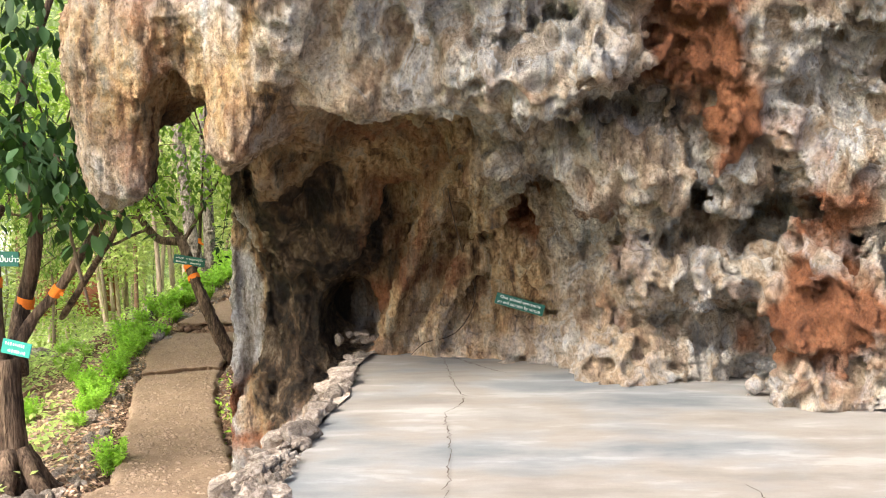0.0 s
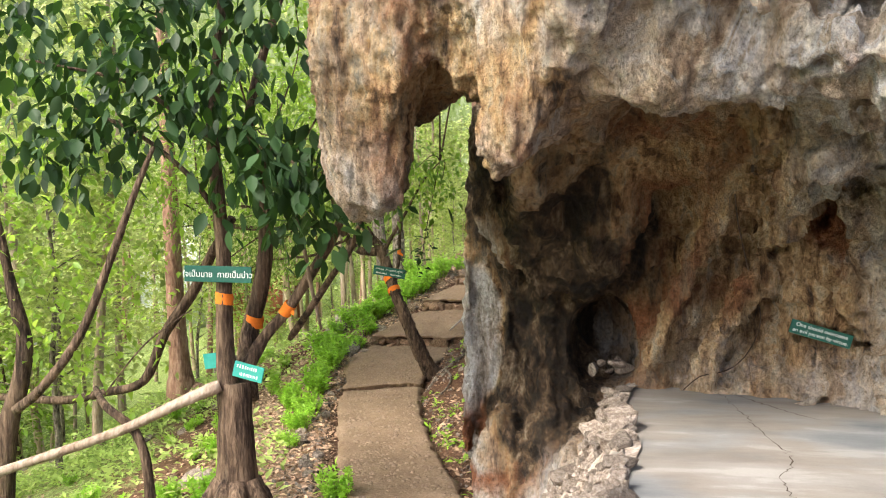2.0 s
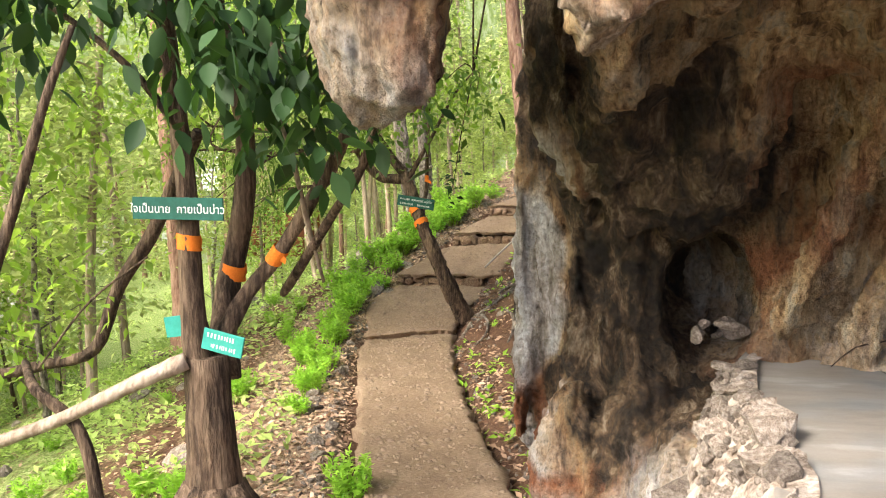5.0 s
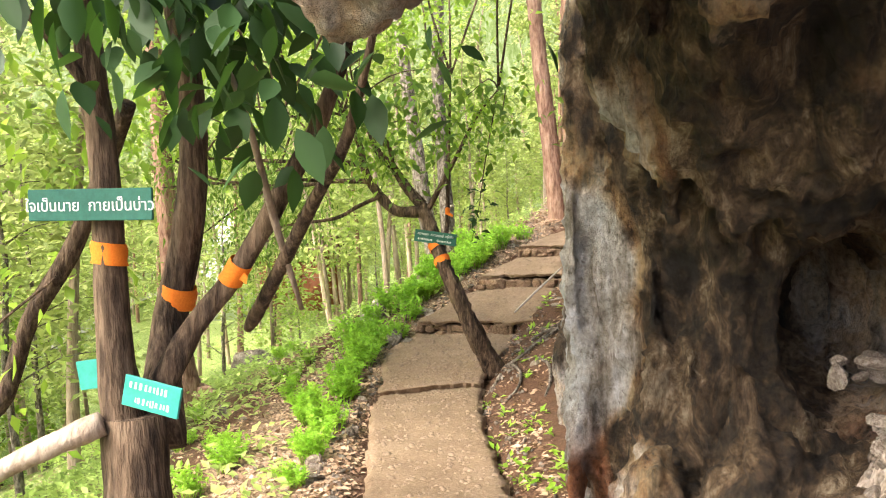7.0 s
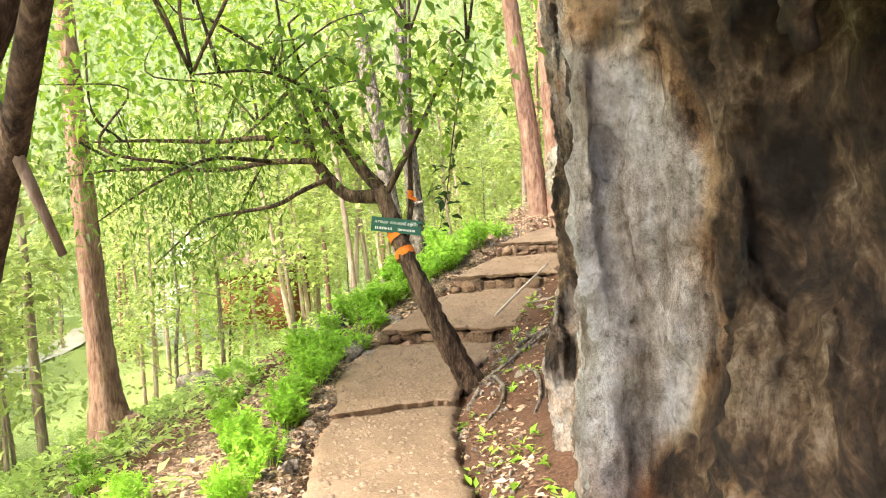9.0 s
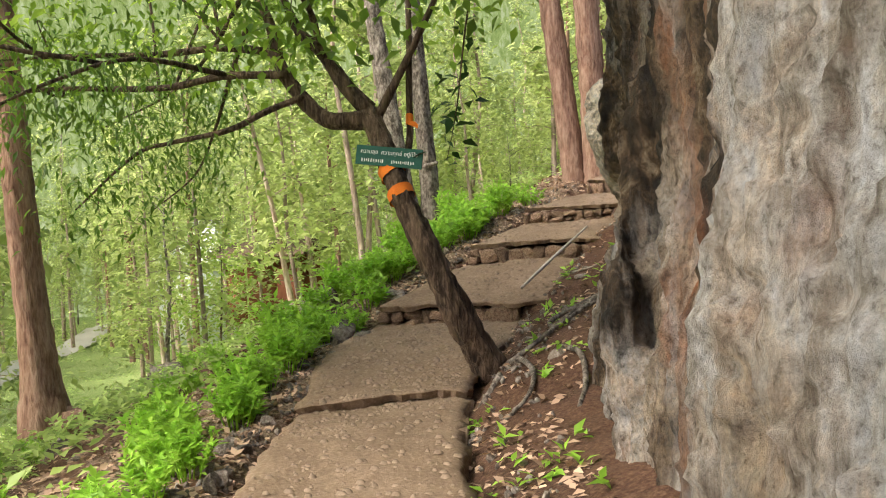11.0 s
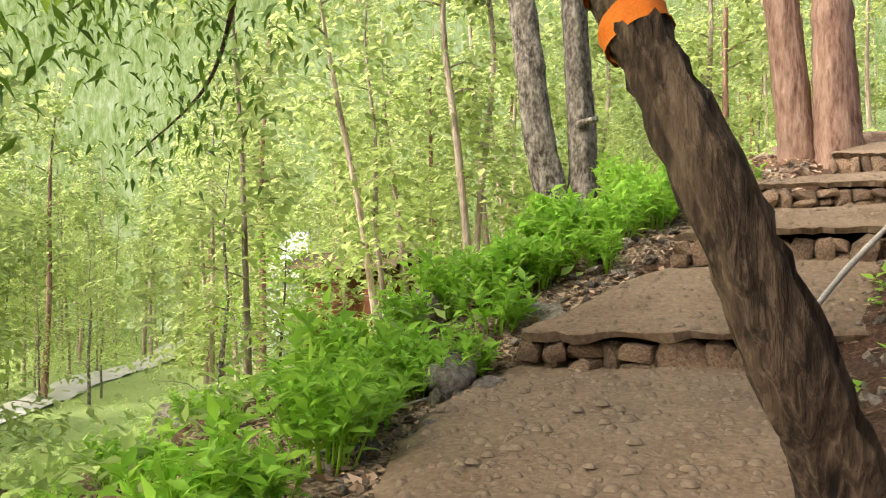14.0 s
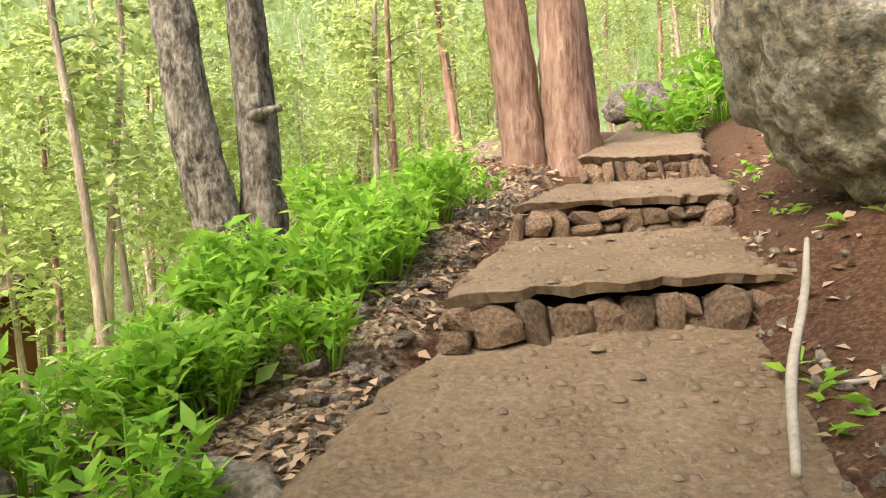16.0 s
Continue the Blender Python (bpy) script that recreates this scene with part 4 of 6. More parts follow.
def cloth_band(points, radius, parent, seed):
    """A strip of cloth wound round a stem, with folds and a loose end."""
    a, b = np.array(points[0]), np.array(points[1])
    ax = (b - a) / np.linalg.norm(b - a)
    u_ = np.cross(ax, (0.2, 1, 0.1))
    u_ /= np.linalg.norm(u_)
    w_ = np.cross(ax, u_)
    g = np.random.default_rng(seed)
    n, m = 28, 5
    vs = []
    for j in range(m):
        for i in range(n):
            t = i * 2 * math.pi / n
            r = radius * (1.04 + 0.05 * math.sin(j * 2.2 + i * 0.5) + 0.02 * g.normal())
            c = a + (b - a) * (j / (m - 1) + 0.12 * math.sin(t + seed))
            vs.append(c + r * (math.cos(t) * u_ + math.sin(t) * w_))
    fs = [(j * n + i, j * n + (i + 1) % n, (j + 1) * n + (i + 1) % n, (j + 1) * n + i) for j in range(m - 1) for i in range(n)]
    k = len(vs)
    mid = (a + b) / 2 + u_ * radius
    for q in ((0, 0), (0.02, -0.05), (0.1, -0.03), (0.09, -0.08), (0.13, -0.06), (0.12, -0.1)):
        vs.append(mid + np.array([q[0], -0.04, q[1]]))
    fs += [(k, k + 1, k + 3, k + 2), (k + 2, k + 3, k + 5, k + 4)]
    band = thing("cloth_band", tuple(a), "bright orange cloth strip tied round a tree stem", "cloth", "orange cloth bands")
    part("wrap", (np.array(vs), fs), ORANGE, band)


cloth_band([(-4.71, 9.3, 0.42), (-4.71, 9.3, 0.53)], 0.083, None, 1)
cloth_band([(-4.58, 9.7, 0.16), (-4.56, 9.7, 0.27)], 0.092, None, 2)
cloth_band([(-4.21, 9.6, 0.3), (-4.14, 9.6, 0.4)], 0.06, None, 3)

B = (-4.55, 18.9, -2.15)
tree_b = thing("tree", B, "leaning gnarled tree with low spreading boughs and orange bands", "tree")
limbs_b = [
    ([(-4.44, 18.98, -2.3), (-4.5, 18.92, -2.05), (-4.72, 18.63, -1.46), (-4.95, 18.52, -0.87), (-5.2, 18.6, -0.32), (-5.4, 18.79, 0.12), (-5.58, 18.9, 0.58)], [0.22, 0.165, 0.133, 0.12, 0.112, 0.1, 0.085], 14),
    ([(-5.38, 18.8, 0.16), (-5.56, 18.85, 0.46), (-5.99, 18.8, 0.52), (-6.3, 18.8, 0.85), (-6.47, 18.8, 1.18), (-6.55, 18.8, 1.6), (-6.9, 18.7, 2.4)], [0.1, 0.095, 0.085, 0.075, 0.06, 0.05, 0.02], 10),
    ([(-5.58, 18.9, 0.58), (-5.79, 18.9, 0.82), (-6.04, 18.9, 1.2), (-6.3, 18.9, 1.5), (-6.6, 19.0, 2.3)], [0.09, 0.08, 0.065, 0.05, 0.02], 10),
    ([(-6.36, 18.75, 0.98), (-6.98, 18.6, 1.0), (-7.68, 18.6, 0.95), (-8.9, 18.5, 1.04), (-9.8, 18.4, 1.0)], [0.045, 0.04, 0.035, 0.025, 0.01], 8),
    ([(-6.45, 18.85, 1.22), (-7.11, 18.9, 1.35), (-7.84, 18.9, 1.36), (-8.9, 18.9, 1.45), (-9.9, 18.9, 1.5)], [0.045, 0.04, 0.035, 0.025, 0.01], 8),
    ([(-6.2, 18.75, 0.75), (-6.5, 18.5, 0.6), (-6.8, 18.3, 0.43), (-7.4, 18.3, 0.36), (-7.82, 18.3, 0.27), (-8.46, 18.2, -0.23)], [0.035, 0.03, 0.028, 0.022, 0.018, 0.008], 7),
    ([(-6.0, 18.85, 1.15), (-5.95, 18.2, 1.6), (-6.3, 17.2, 1.9), (-6.8, 16.3, 1.8)], [0.04, 0.03, 0.02, 0.008], 7),
    ([(-6.9, 18.5, 1.0), (-7.2, 17.4, 1.0), (-7.5, 16.6, 0.7), (-7.8, 15.9, 0.3)], [0.03, 0.022, 0.016, 0.006], 7),
    ([(-6.75, 18.75, 1.5), (-7.5, 19.8, 1.2), (-8.2, 20.7, 0.75), (-8.8, 21.2, 0.25), (-9.7, 21.5, -0.2)], [0.03, 0.026, 0.02, 0.014, 0.006], 8),
    ([(-6.75, 18.8, 1.9), (-7.8, 20.0, 1.6), (-8.8, 20.8, 1.3), (-10.2, 21.3, 1.0)], [0.03, 0.024, 0.018, 0.008], 8),
    ([(-5.24, 18.75, -0.15), (-5.22, 19.06, 0.3), (-5.19, 19.06, 0.9), (-5.1, 19.1, 2.6)], [0.04, 0.035, 0.032, 0.015], 9),
    ([(-5.5, 18.9, 0.5), (-5.1, 19.0, 1.2), (-4.7, 19.0, 1.9), (-4.3, 18.8, 2.3)], [0.05, 0.035, 0.025, 0.01], 8),
]
for i, (pts, rad, n) in enumerate(limbs_b):
    part("trunk" if i == 0 else "limb", tube(pts, rad, 26 if i == 0 else n, 0.07, 0.11 if i == 0 else 0.06, 70 + i), BARK_DARK, tree_b)
# crown thickened to shade the path; the last seven clusters are out of view
over = [(-7.0, 18.5, 3.2), (-8.2, 17.5, 3.6), (-8.6, 19.5, 3.4), (-6.2, 19.5, 3.8), (-7.4, 21.0, 4.0), (-9.4, 18.4, 2.6), (-6.8, 16.4, 3.4), (-8.0, 15.2, 3.4), (-5.6, 17.6, 4.2), (-9.5, 21.5, 3.8), (-7.2, 23.0, 4.6), (-5.0, 21.5, 4.8), (-8.8, 16.5, 1.9), (-9.6, 19.6, 1.8), (-6.4, 16.0, 5.4), (-5.2, 18.6, 5.8), (-4.2, 16.6, 5.6), (-6.8, 13.6, 5.4), (-4.9, 14.4, 5.6), (-3.6, 19.8, 5.9), (-3.0, 17.8, 6.2)]
part("crown", leaves(tree_shade(over, 9500, (0.85, 0.85, 0.5), 17), 0.17, 18, 0.3, 0.45, 0.5), LEAF_MID, tree_b)
bough = np.vstack([smooth_line(l[0], l[1], 0.3)[0] for l in limbs_b[1:]])
for i, e in enumerate(over):
    e = np.array(e)
    s = bough[np.argmin(((bough - e) ** 2).sum(1) + 2.0 * np.random.default_rng(i).random(len(bough)))]
    m1 = s * 0.65 + e * 0.35 + np.random.default_rng(i + 50).normal(0, 0.25, 3)
    m2 = s * 0.3 + e * 0.7 + np.random.default_rng(i + 90).normal(0, 0.3, 3)
    part("limb", tube([s, m1, m2, e], [0.022, 0.018, 0.012, 0.005], 6, 0.2, 0.05, 900 + i), BARK_DARK, tree_b)
lv = [around(l[0], 520, 0.26, 90 + i, 0.35) - np.array([0, 0, 0.08]) for i, l in enumerate(limbs_b) if i in (3, 4, 5, 6, 7, 8, 9)]
part("crown", leaves(np.vstack(lv), 0.12, 8, 0.7, 0.28, 0.4), LEAF_SPRAY, tree_b)
lv = [around(l[0], 260, 0.35, 120 + i, 0.5) for i, l in enumerate(limbs_b) if i in (1, 2, 11)]
part("crown", leaves(np.vstack(lv), 0.16, 9, 0.5, 0.5, 0.5), LEAF_MID, tree_b)
hang = [(-5.0, 17.6, 1.5), (-5.4, 17.2, 1.9), (-4.6, 17.8, 2.1), (-5.8, 17.6, 1.3), (-4.9, 16.9, 2.4), (-4.2, 18.3, 1.8), (-6.2, 17.0, 2.0)]
part("crown", leaves(tree_shade(hang, 620, (0.35, 0.35, 0.28), 41), 0.17, 42, 0.5, 0.5, 0.4), LEAF_SPRAY, tree_b)
for i, e in enumerate(hang):
    e = np.array(e)
    s = bough[np.argmin(((bough - e) ** 2).sum(1))]
    part("limb", tube([s, (s + e) / 2 + np.array([0.1, 0, 0.2]), e], [0.014, 0.01, 0.004], 5, 0.2, 0.05, 950 + i), BARK_DARK, tree_b)
cloth_band([(-5.3, 18.68, -0.1), (-5.36, 18.73, 0.0)], 0.118, None, 4)
cloth_band([(-5.2, 18.6, -0.33), (-5.24, 18.63, -0.24)], 0.124, None, 5)


# ---- the wood behind ----
def wood_tree(seed, height, radius, bark, leaf, first, n_leaf, leaf_size, lean=0.025, reach=1.0, low=False):
    """A tree about the origin: a trunk, limbs and a loose crown."""
    g = np.random.default_rng(seed)
    t = thing("tree", (0, 0, 0), "", "tree")
    dx, dy = g.normal(0, lean, 2)
    zs = np.linspace(-0.6, height, 6)
    pts = [(dx * z + g.normal(0, 0.04) * z / 3, dy * z + g.normal(0, 0.04) * z / 3, z) for z in zs]
    part("trunk", tube(pts, radius * np.array([1.35, 1.0, 0.85, 0.65, 0.4, 0.12]), 9, 0.6, 0.06, seed), bark, t)
    cs, tubes = [], []
    k = 10
    for i in range(k):
        z0 = first + (height * 0.96 - first) * (i + g.uniform(0, 0.8)) / k
        p0 = np.array([np.interp(z0, zs, [p[0] for p in pts]), np.interp(z0, zs, [p[1] for p in pts]), z0])
        a, ln = g.uniform(0, 2 * math.pi), reach * g.uniform(0.8, 2.0) * (1.15 - 0.6 * z0 / height)
        end = p0 + np.array([math.cos(a) * ln, math.sin(a) * ln, g.uniform(-0.1, 0.5) * ln])
        mid = (p0 + end) / 2 + np.array([0, 0, 0.12 * ln])
        tubes.append(tube([p0, mid, end], [radius * 0.28, radius * 0.16, 0.006], 5, 0.4, 0.05, seed + i))
        cs.append(around([tuple(p0), tuple(mid), tuple(end), tuple(end + (end - mid) * 0.3)], n_leaf // k, 0.2 + 0.12 * ln, seed * 31 + i, 0.3))
    for q in tubes:
        part("limb", q, bark, t)
    part("crown", cheap_leaves(np.vstack(cs), leaf_size, seed, 0.25), leaf, t)
    return t


kinds = [
    (wood_tree(201, 11, 0.085, BARK_PALE, LEAF_FAR, 2.8, 1150, 0.27), "slender pale-barked forest tree with light green leaves"),
    (wood_tree(202, 13, 0.1, BARK_PALE, LEAF_FAR, 3.6, 1150, 0.27), "tall pale-barked forest tree with airy green crown"),
    (wood_tree(203, 9, 0.055, BARK_PALE, LEAF_FAR, 1.8, 1150, 0.23), "thin grey-barked forest tree leafy from low down"),
    (wood_tree(204, 12, 0.12, BARK_RED, LEAF_FAR, 4.0, 1150, 0.27), "reddish-brown forest tree with a high green crown"),
    (wood_tree(205, 4.2, 0.04, BARK_DARK, LEAF_MID, 0.4, 1500, 0.13, 0.1, 0.8), "leafy green sapling with thin dark stems"),
    (wood_tree(206, 6.0, 0.06, BARK_GREY, LEAF_FAR, 1.0, 1200, 0.17, 0.06, 0.9), "young forest tree with light layered foliage"),
]
for t, lab in kinds:
    tagged(t, lab, group="trees of the wood")


def plant(kind, x, y, size=1.0, turn=None, lean=(0, 0), g=rng):
    z = float(ground_height(x, y))
    m = pose(x, y, z, lean[0], lean[1], g.uniform(0, 360) if turn is None else turn)
    t, _ = kinds[kind]
    if kind not in used:
        used.add(kind)
        t.matrix_basis = m @ Matrix.Scale(size, 4)
        return t
    o = copy_thing(t, m)
    o.matrix_basis = m @ Matrix.Scale(size, 4)
    return o


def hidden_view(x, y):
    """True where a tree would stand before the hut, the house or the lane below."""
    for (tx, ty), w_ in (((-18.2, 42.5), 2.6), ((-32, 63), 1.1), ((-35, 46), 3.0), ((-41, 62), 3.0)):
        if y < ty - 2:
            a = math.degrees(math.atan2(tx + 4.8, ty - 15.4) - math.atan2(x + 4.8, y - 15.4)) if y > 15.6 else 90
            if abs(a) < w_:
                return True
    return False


used = set()
tg = np.random.default_rng(77)
placed = []
tries = 0
while len(placed) < 330 and tries < 20000:
    tries += 1
    y = 11 + 66 * tg.uniform(0, 1) ** 0.8
    x = tg.uniform(-14 - y * 0.68, 4 + y * 0.12)
    off = x - float(path_centre(y))
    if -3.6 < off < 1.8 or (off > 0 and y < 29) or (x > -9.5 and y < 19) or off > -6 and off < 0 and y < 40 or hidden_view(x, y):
        continue
    gap = 0.7 + 0.018 * y
    if any((x - a) ** 2 + (y - b) ** 2 < gap * gap for a, b in placed):
        continue
    placed.append((x, y))
    far = y > 30 or off < -14
    k = int(tg.choice(6, p=[0.28, 0.2, 0.24, 0.12, 0.05, 0.11] if far else [0.22, 0.1, 0.4, 0.0, 0.08, 0.2]))
    plant(k, x, y, tg.uniform(0.8, 1.25), g=tg, lean=tuple(tg.normal(0, 2, 2)))


def big_tree(pts, rad, bark, label, seed, crown=0):
    t = thing("tree", pts[0], label, "tree")
    part("trunk", tube(pts, rad, 16, 0.12, 0.05, seed), bark, t)
    if crown:
        part("crown", leaves(tree_shade([pts[-1]], crown, (1.6, 1.6, 1.2), seed), 0.2, seed), LEAF_FAR, t)
    return t


big_tree([(-7.0, 25.8, -1.3), (-7.06, 25.8, -0.75), (-7.28, 25.8, 0.24), (-7.42, 25.8, 1.5), (-7.7, 25.8, 4), (-8.1, 25.9, 8)], [0.3, 0.22, 0.19, 0.175, 0.14, 0.08], BARK_GREY, "leaning grey-barked tree joined to another at the base", 301, 900)
big_tree([(-6.82, 25.9, -1.3), (-6.8, 25.9, -0.75), (-6.8, 25.9, 0.2), (-6.85, 25.9, 1.5), (-6.9, 25.9, 4), (-6.6, 25.9, 8)], [0.24, 0.19, 0.16, 0.15, 0.13, 0.08], BARK_GREY, "grey-barked tree with a small branch stub", 302, 900)
big_tree([(-4.32, 27.6, -0.7), (-4.37, 27.6, 0.05), (-4.5, 27.6, 1.76), (-4.8, 27.7, 5), (-5.0, 27.8, 9)], [0.33, 0.24, 0.22, 0.19, 0.1], BARK_RED, "stout tree with peeling reddish-brown bark", 303, 900)
big_tree([(-3.86, 27.5, -0.7), (-3.89, 27.5, 0.14), (-3.93, 27.5, 1.7), (-3.95, 27.5, 5), (-3.7, 27.6, 9)], [0.38, 0.3, 0.26, 0.22, 0.12], BARK_RED, "stout tree with flaking red-brown bark by the path", 304, 900)
big_tree([(-0.85, 31.2, 0.3), (-0.93, 31.2, 0.97), (-0.65, 31.2, 2.4), (-0.3, 31.2, 6)], [0.42, 0.36, 0.32, 0.2], BARK_PALE, "stout pale tree on the upper bank", 305, 700)
big_tree([(-10.72, 20.45, -3.4), (-10.76, 20.45, -2.75), (-10.79, 20.45, -2.2), (-10.86, 20.45, -1.0), (-10.95, 20.45, 1.3), (-11.2, 20.6, 6)], [0.45, 0.32, 0.23, 0.2, 0.18, 0.12], BARK_RED, "broad-based tree with peeling reddish bark", 306, 1200)
big_tree([(-6.84, 25.8, 0.44), (-6.72, 25.7, 0.46), (-6.57, 25.68, 0.49)], [0.05, 0.04, 0.03], BARK_GREY, "short broken branch stub on a grey trunk", 307)

# ---- far wood and distance, a sheet that glows by itself ----
def distance_glow_mat():
    m, nt, p = base_mat("far_foliage_glow", 1.0)
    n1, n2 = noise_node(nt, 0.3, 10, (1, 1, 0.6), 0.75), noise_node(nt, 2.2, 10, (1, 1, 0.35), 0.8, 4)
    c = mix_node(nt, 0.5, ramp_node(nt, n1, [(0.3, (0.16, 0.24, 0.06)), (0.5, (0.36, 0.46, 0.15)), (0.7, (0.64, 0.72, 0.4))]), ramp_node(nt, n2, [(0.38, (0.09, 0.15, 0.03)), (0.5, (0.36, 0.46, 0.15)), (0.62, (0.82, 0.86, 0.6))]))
    # daylight and haze of the distance are emitted by the sheet
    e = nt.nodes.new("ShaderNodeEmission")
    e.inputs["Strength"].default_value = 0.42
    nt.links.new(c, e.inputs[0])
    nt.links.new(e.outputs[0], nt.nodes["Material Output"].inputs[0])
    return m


na, nz = 80, 14
ang = np.linspace(radians(-35), radians(80), na)
zz = np.linspace(-12, 45, nz)
AA, ZZ = np.meshgrid(ang, zz, indexing="ij")
RR = 85 + 6 * np.sin(AA * 9)
backdrop = part("backdrop", (np.stack([-np.sin(AA) * RR - 4, np.cos(AA) * RR + 15, ZZ + 4 * np.sin(AA * 14) * (ZZ > 40)], -1).reshape(-1, 3), grid_faces(na, nz)), distance_glow_mat())
tagged(backdrop, "self-glowing sheet coloured as hazy light green wooded distance", "backdrop", kind="structure")


# ---- boulders, stones and steps ----
def boulder(name, centre, size, turn, seed, label, cuts=6):
    """A weathered boulder with rounded faces and hollows."""
    g = np.random.default_rng(seed)
    bm = bmesh.new()
    bmesh.ops.create_icosphere(bm, subdivisions=6 if max(size) > 0.7 else 4, radius=1.0)
    v_ = np.array([q.co[:] for q in bm.verts])
    f_ = np.array([[c.index for c in q.verts] for q in bm.faces])
    bm.free()
    for _ in range(cuts):
        n = g.normal(0, 1, 3)
        n /= np.linalg.norm(n)
        c = g.uniform(0.55, 0.85)
        k = v_ @ n
        v_ -= (np.where(k > c, k - c, 0) * 0.8)[:, None] * n
    nv = v_ / np.linalg.norm(v_, axis=1)[:, None]
    s = v_ * np.array(size)
    amp = float(np.mean(size))
    s = s + nv * (0.16 * amp * vnoise(s, 1.6 / amp, seed) + 0.11 * amp * (np.sqrt(np.abs(vnoise(s, 3.4 / amp, seed + 2))) - 0.4) + 0.045 * min(amp, 1.0) * (np.sqrt(np.abs(vnoise(s, 7.5, seed + 4))) - 0.4) + 0.02 * vnoise(s, 22, 3.0) - 0.14 * min(amp, 1.0) * np.clip(vnoise(s, 4.5, seed + 9) - 0.5, 0, 1))[:, None]
    m = np.array(pose(0, 0, 0, *turn).to_3x3())
    ob = part(name, (s @ m.T + np.array(centre), f_), STONE if name == "rock" else GREY_ROCK)
    return tagged(ob, label, name)


boulder("boulder", (-2.7, 23.35, 0.62), (1.08, 1.1, 1.2), (0, -14, 10), 11, "large grey limestone boulder with pits overhanging the steps", 4)
boulder("boulder", (-2.78, 18.3, -1.7), (0.42, 0.7, 0.85), (0, 8, 8), 13, "low rock at the foot of the cliff")
boulder("rock", (-3.66, 18.35, -1.98), (0.25, 0.22, 0.24), (10, 0, 30), 14, "rounded grey stone half buried in red earth")
boulder("rock", (-7.45, 22.0, -1.75), (0.3, 0.2, 0.42), (20, 30, 20), 15, "pale upright stone among the bushes")
boulder("rock", (-11.3, 24.5, -3.2), (0.5, 0.5, 0.5), (0, 0, 0), 16, "pale rounded rock in the undergrowth")
boulder("rock", (-1.9, 31.0, 1.1), (0.8, 0.6, 0.35), (0, 0, 0), 18, "pale flat stone at the path's upper end")
boulder("rock", (-6.42, 22.0, -1.55), (0.42, 0.16, 0.12), (0, 0, -50), 19, "pale flat stone edging the path")
boulder("rock", (-6.75, 20.9, -1.86), (0.17, 0.42, 0.17), (0, 0, 15), 20, "pale elongated stone edging the path")

SHAPES = [make_mesh("stone", *(lambda d_: (d_[0], d_[1]))(rock_data(500 + i, (1.0, 0.75 + 0.1 * (i % 3), 0.5 + 0.08 * (i % 4)), 2, 0.3, 0.35)), STONE, False) for i in range(9)]
STEPS = [make_mesh("riser_stone", *(lambda d_: (d_[0], d_[1]))(rock_data(530 + i, (1.0, 1.0, 1.0), 2, 0.5, 0.62)), STEP_STONE, False) for i in range(6)]


def stone(x, y, z, s, g, label, group, mesh=None, name="stone"):
    ob = new(name, mesh or SHAPES[int(g.integers(0, len(SHAPES)))])
    ob.matrix_basis = pose(x, y, z, g.uniform(-25, 25), g.uniform(-25, 25), g.uniform(0, 360)) @ Matrix.Diagonal((s * g.uniform(0.8, 1.3), s, s * g.uniform(0.8, 1.2), 1))
    return tagged(ob, label, "stone", group)


# the bank of broken stone and mortar that falls from the floor's edge to the path
def bank_line(y):
    """The upper and lower x of the bank, and the height of its foot."""
    top = np.interp(y, [4.4, 5.2, 6.4, 7.2, 7.7, 8.3, 9.1, 9.8, 10.6], [-1.2, -1.2, -1.08, -0.98, -0.9, -0.96, -0.98, -0.9, -0.6])
    foot = top - np.interp(y, [4.4, 6, 7.5, 9, 10.6], [0.3, 0.5, 0.72, 0.75, 0.75])
    return top, foot, np.interp(y, [4.4, 5.5, 7.5, 9.4, 10.6], [-0.6, -0.85, -1.4, -1.8, -1.2])


def bank_height(x, y):
    top, foot, low = bank_line(y)
    k = np.clip((top - x) / (top - foot), 0, 1)
    p = np.stack([np.asarray(x, float), np.asarray(y, float), 0 * np.asarray(x, float)], -1)
    z = -0.385 + (low + 0.385) * k ** 1.25 + (0.09 * (np.sqrt(np.abs(vnoise(p, 5.0, 3.0))) - 0.45) + 0.06 * vnoise(p, 11.0, 6.0)) * np.clip(k * 6, 0.15, 1)
    return float(z) if np.ndim(z) == 0 else z


bu, bv = np.meshgrid(np.linspace(-0.12, 1.15, 46), np.linspace(4.4, 10.6, 200), indexing="ij")
bt, bf, _ = bank_line(bv)
bx = bt + (bf - bt) * bu
rubble_bank = tagged(part("rubble_bank", (np.stack([bx, bv, bank_height(bx, bv)], -1).reshape(-1, 3), grid_faces(46, 200)[:, ::-1]), STONE), "pale broken stone and mortar bank under the cement floor's edge", "bank", kind="structure")
sg = np.random.default_rng(91)
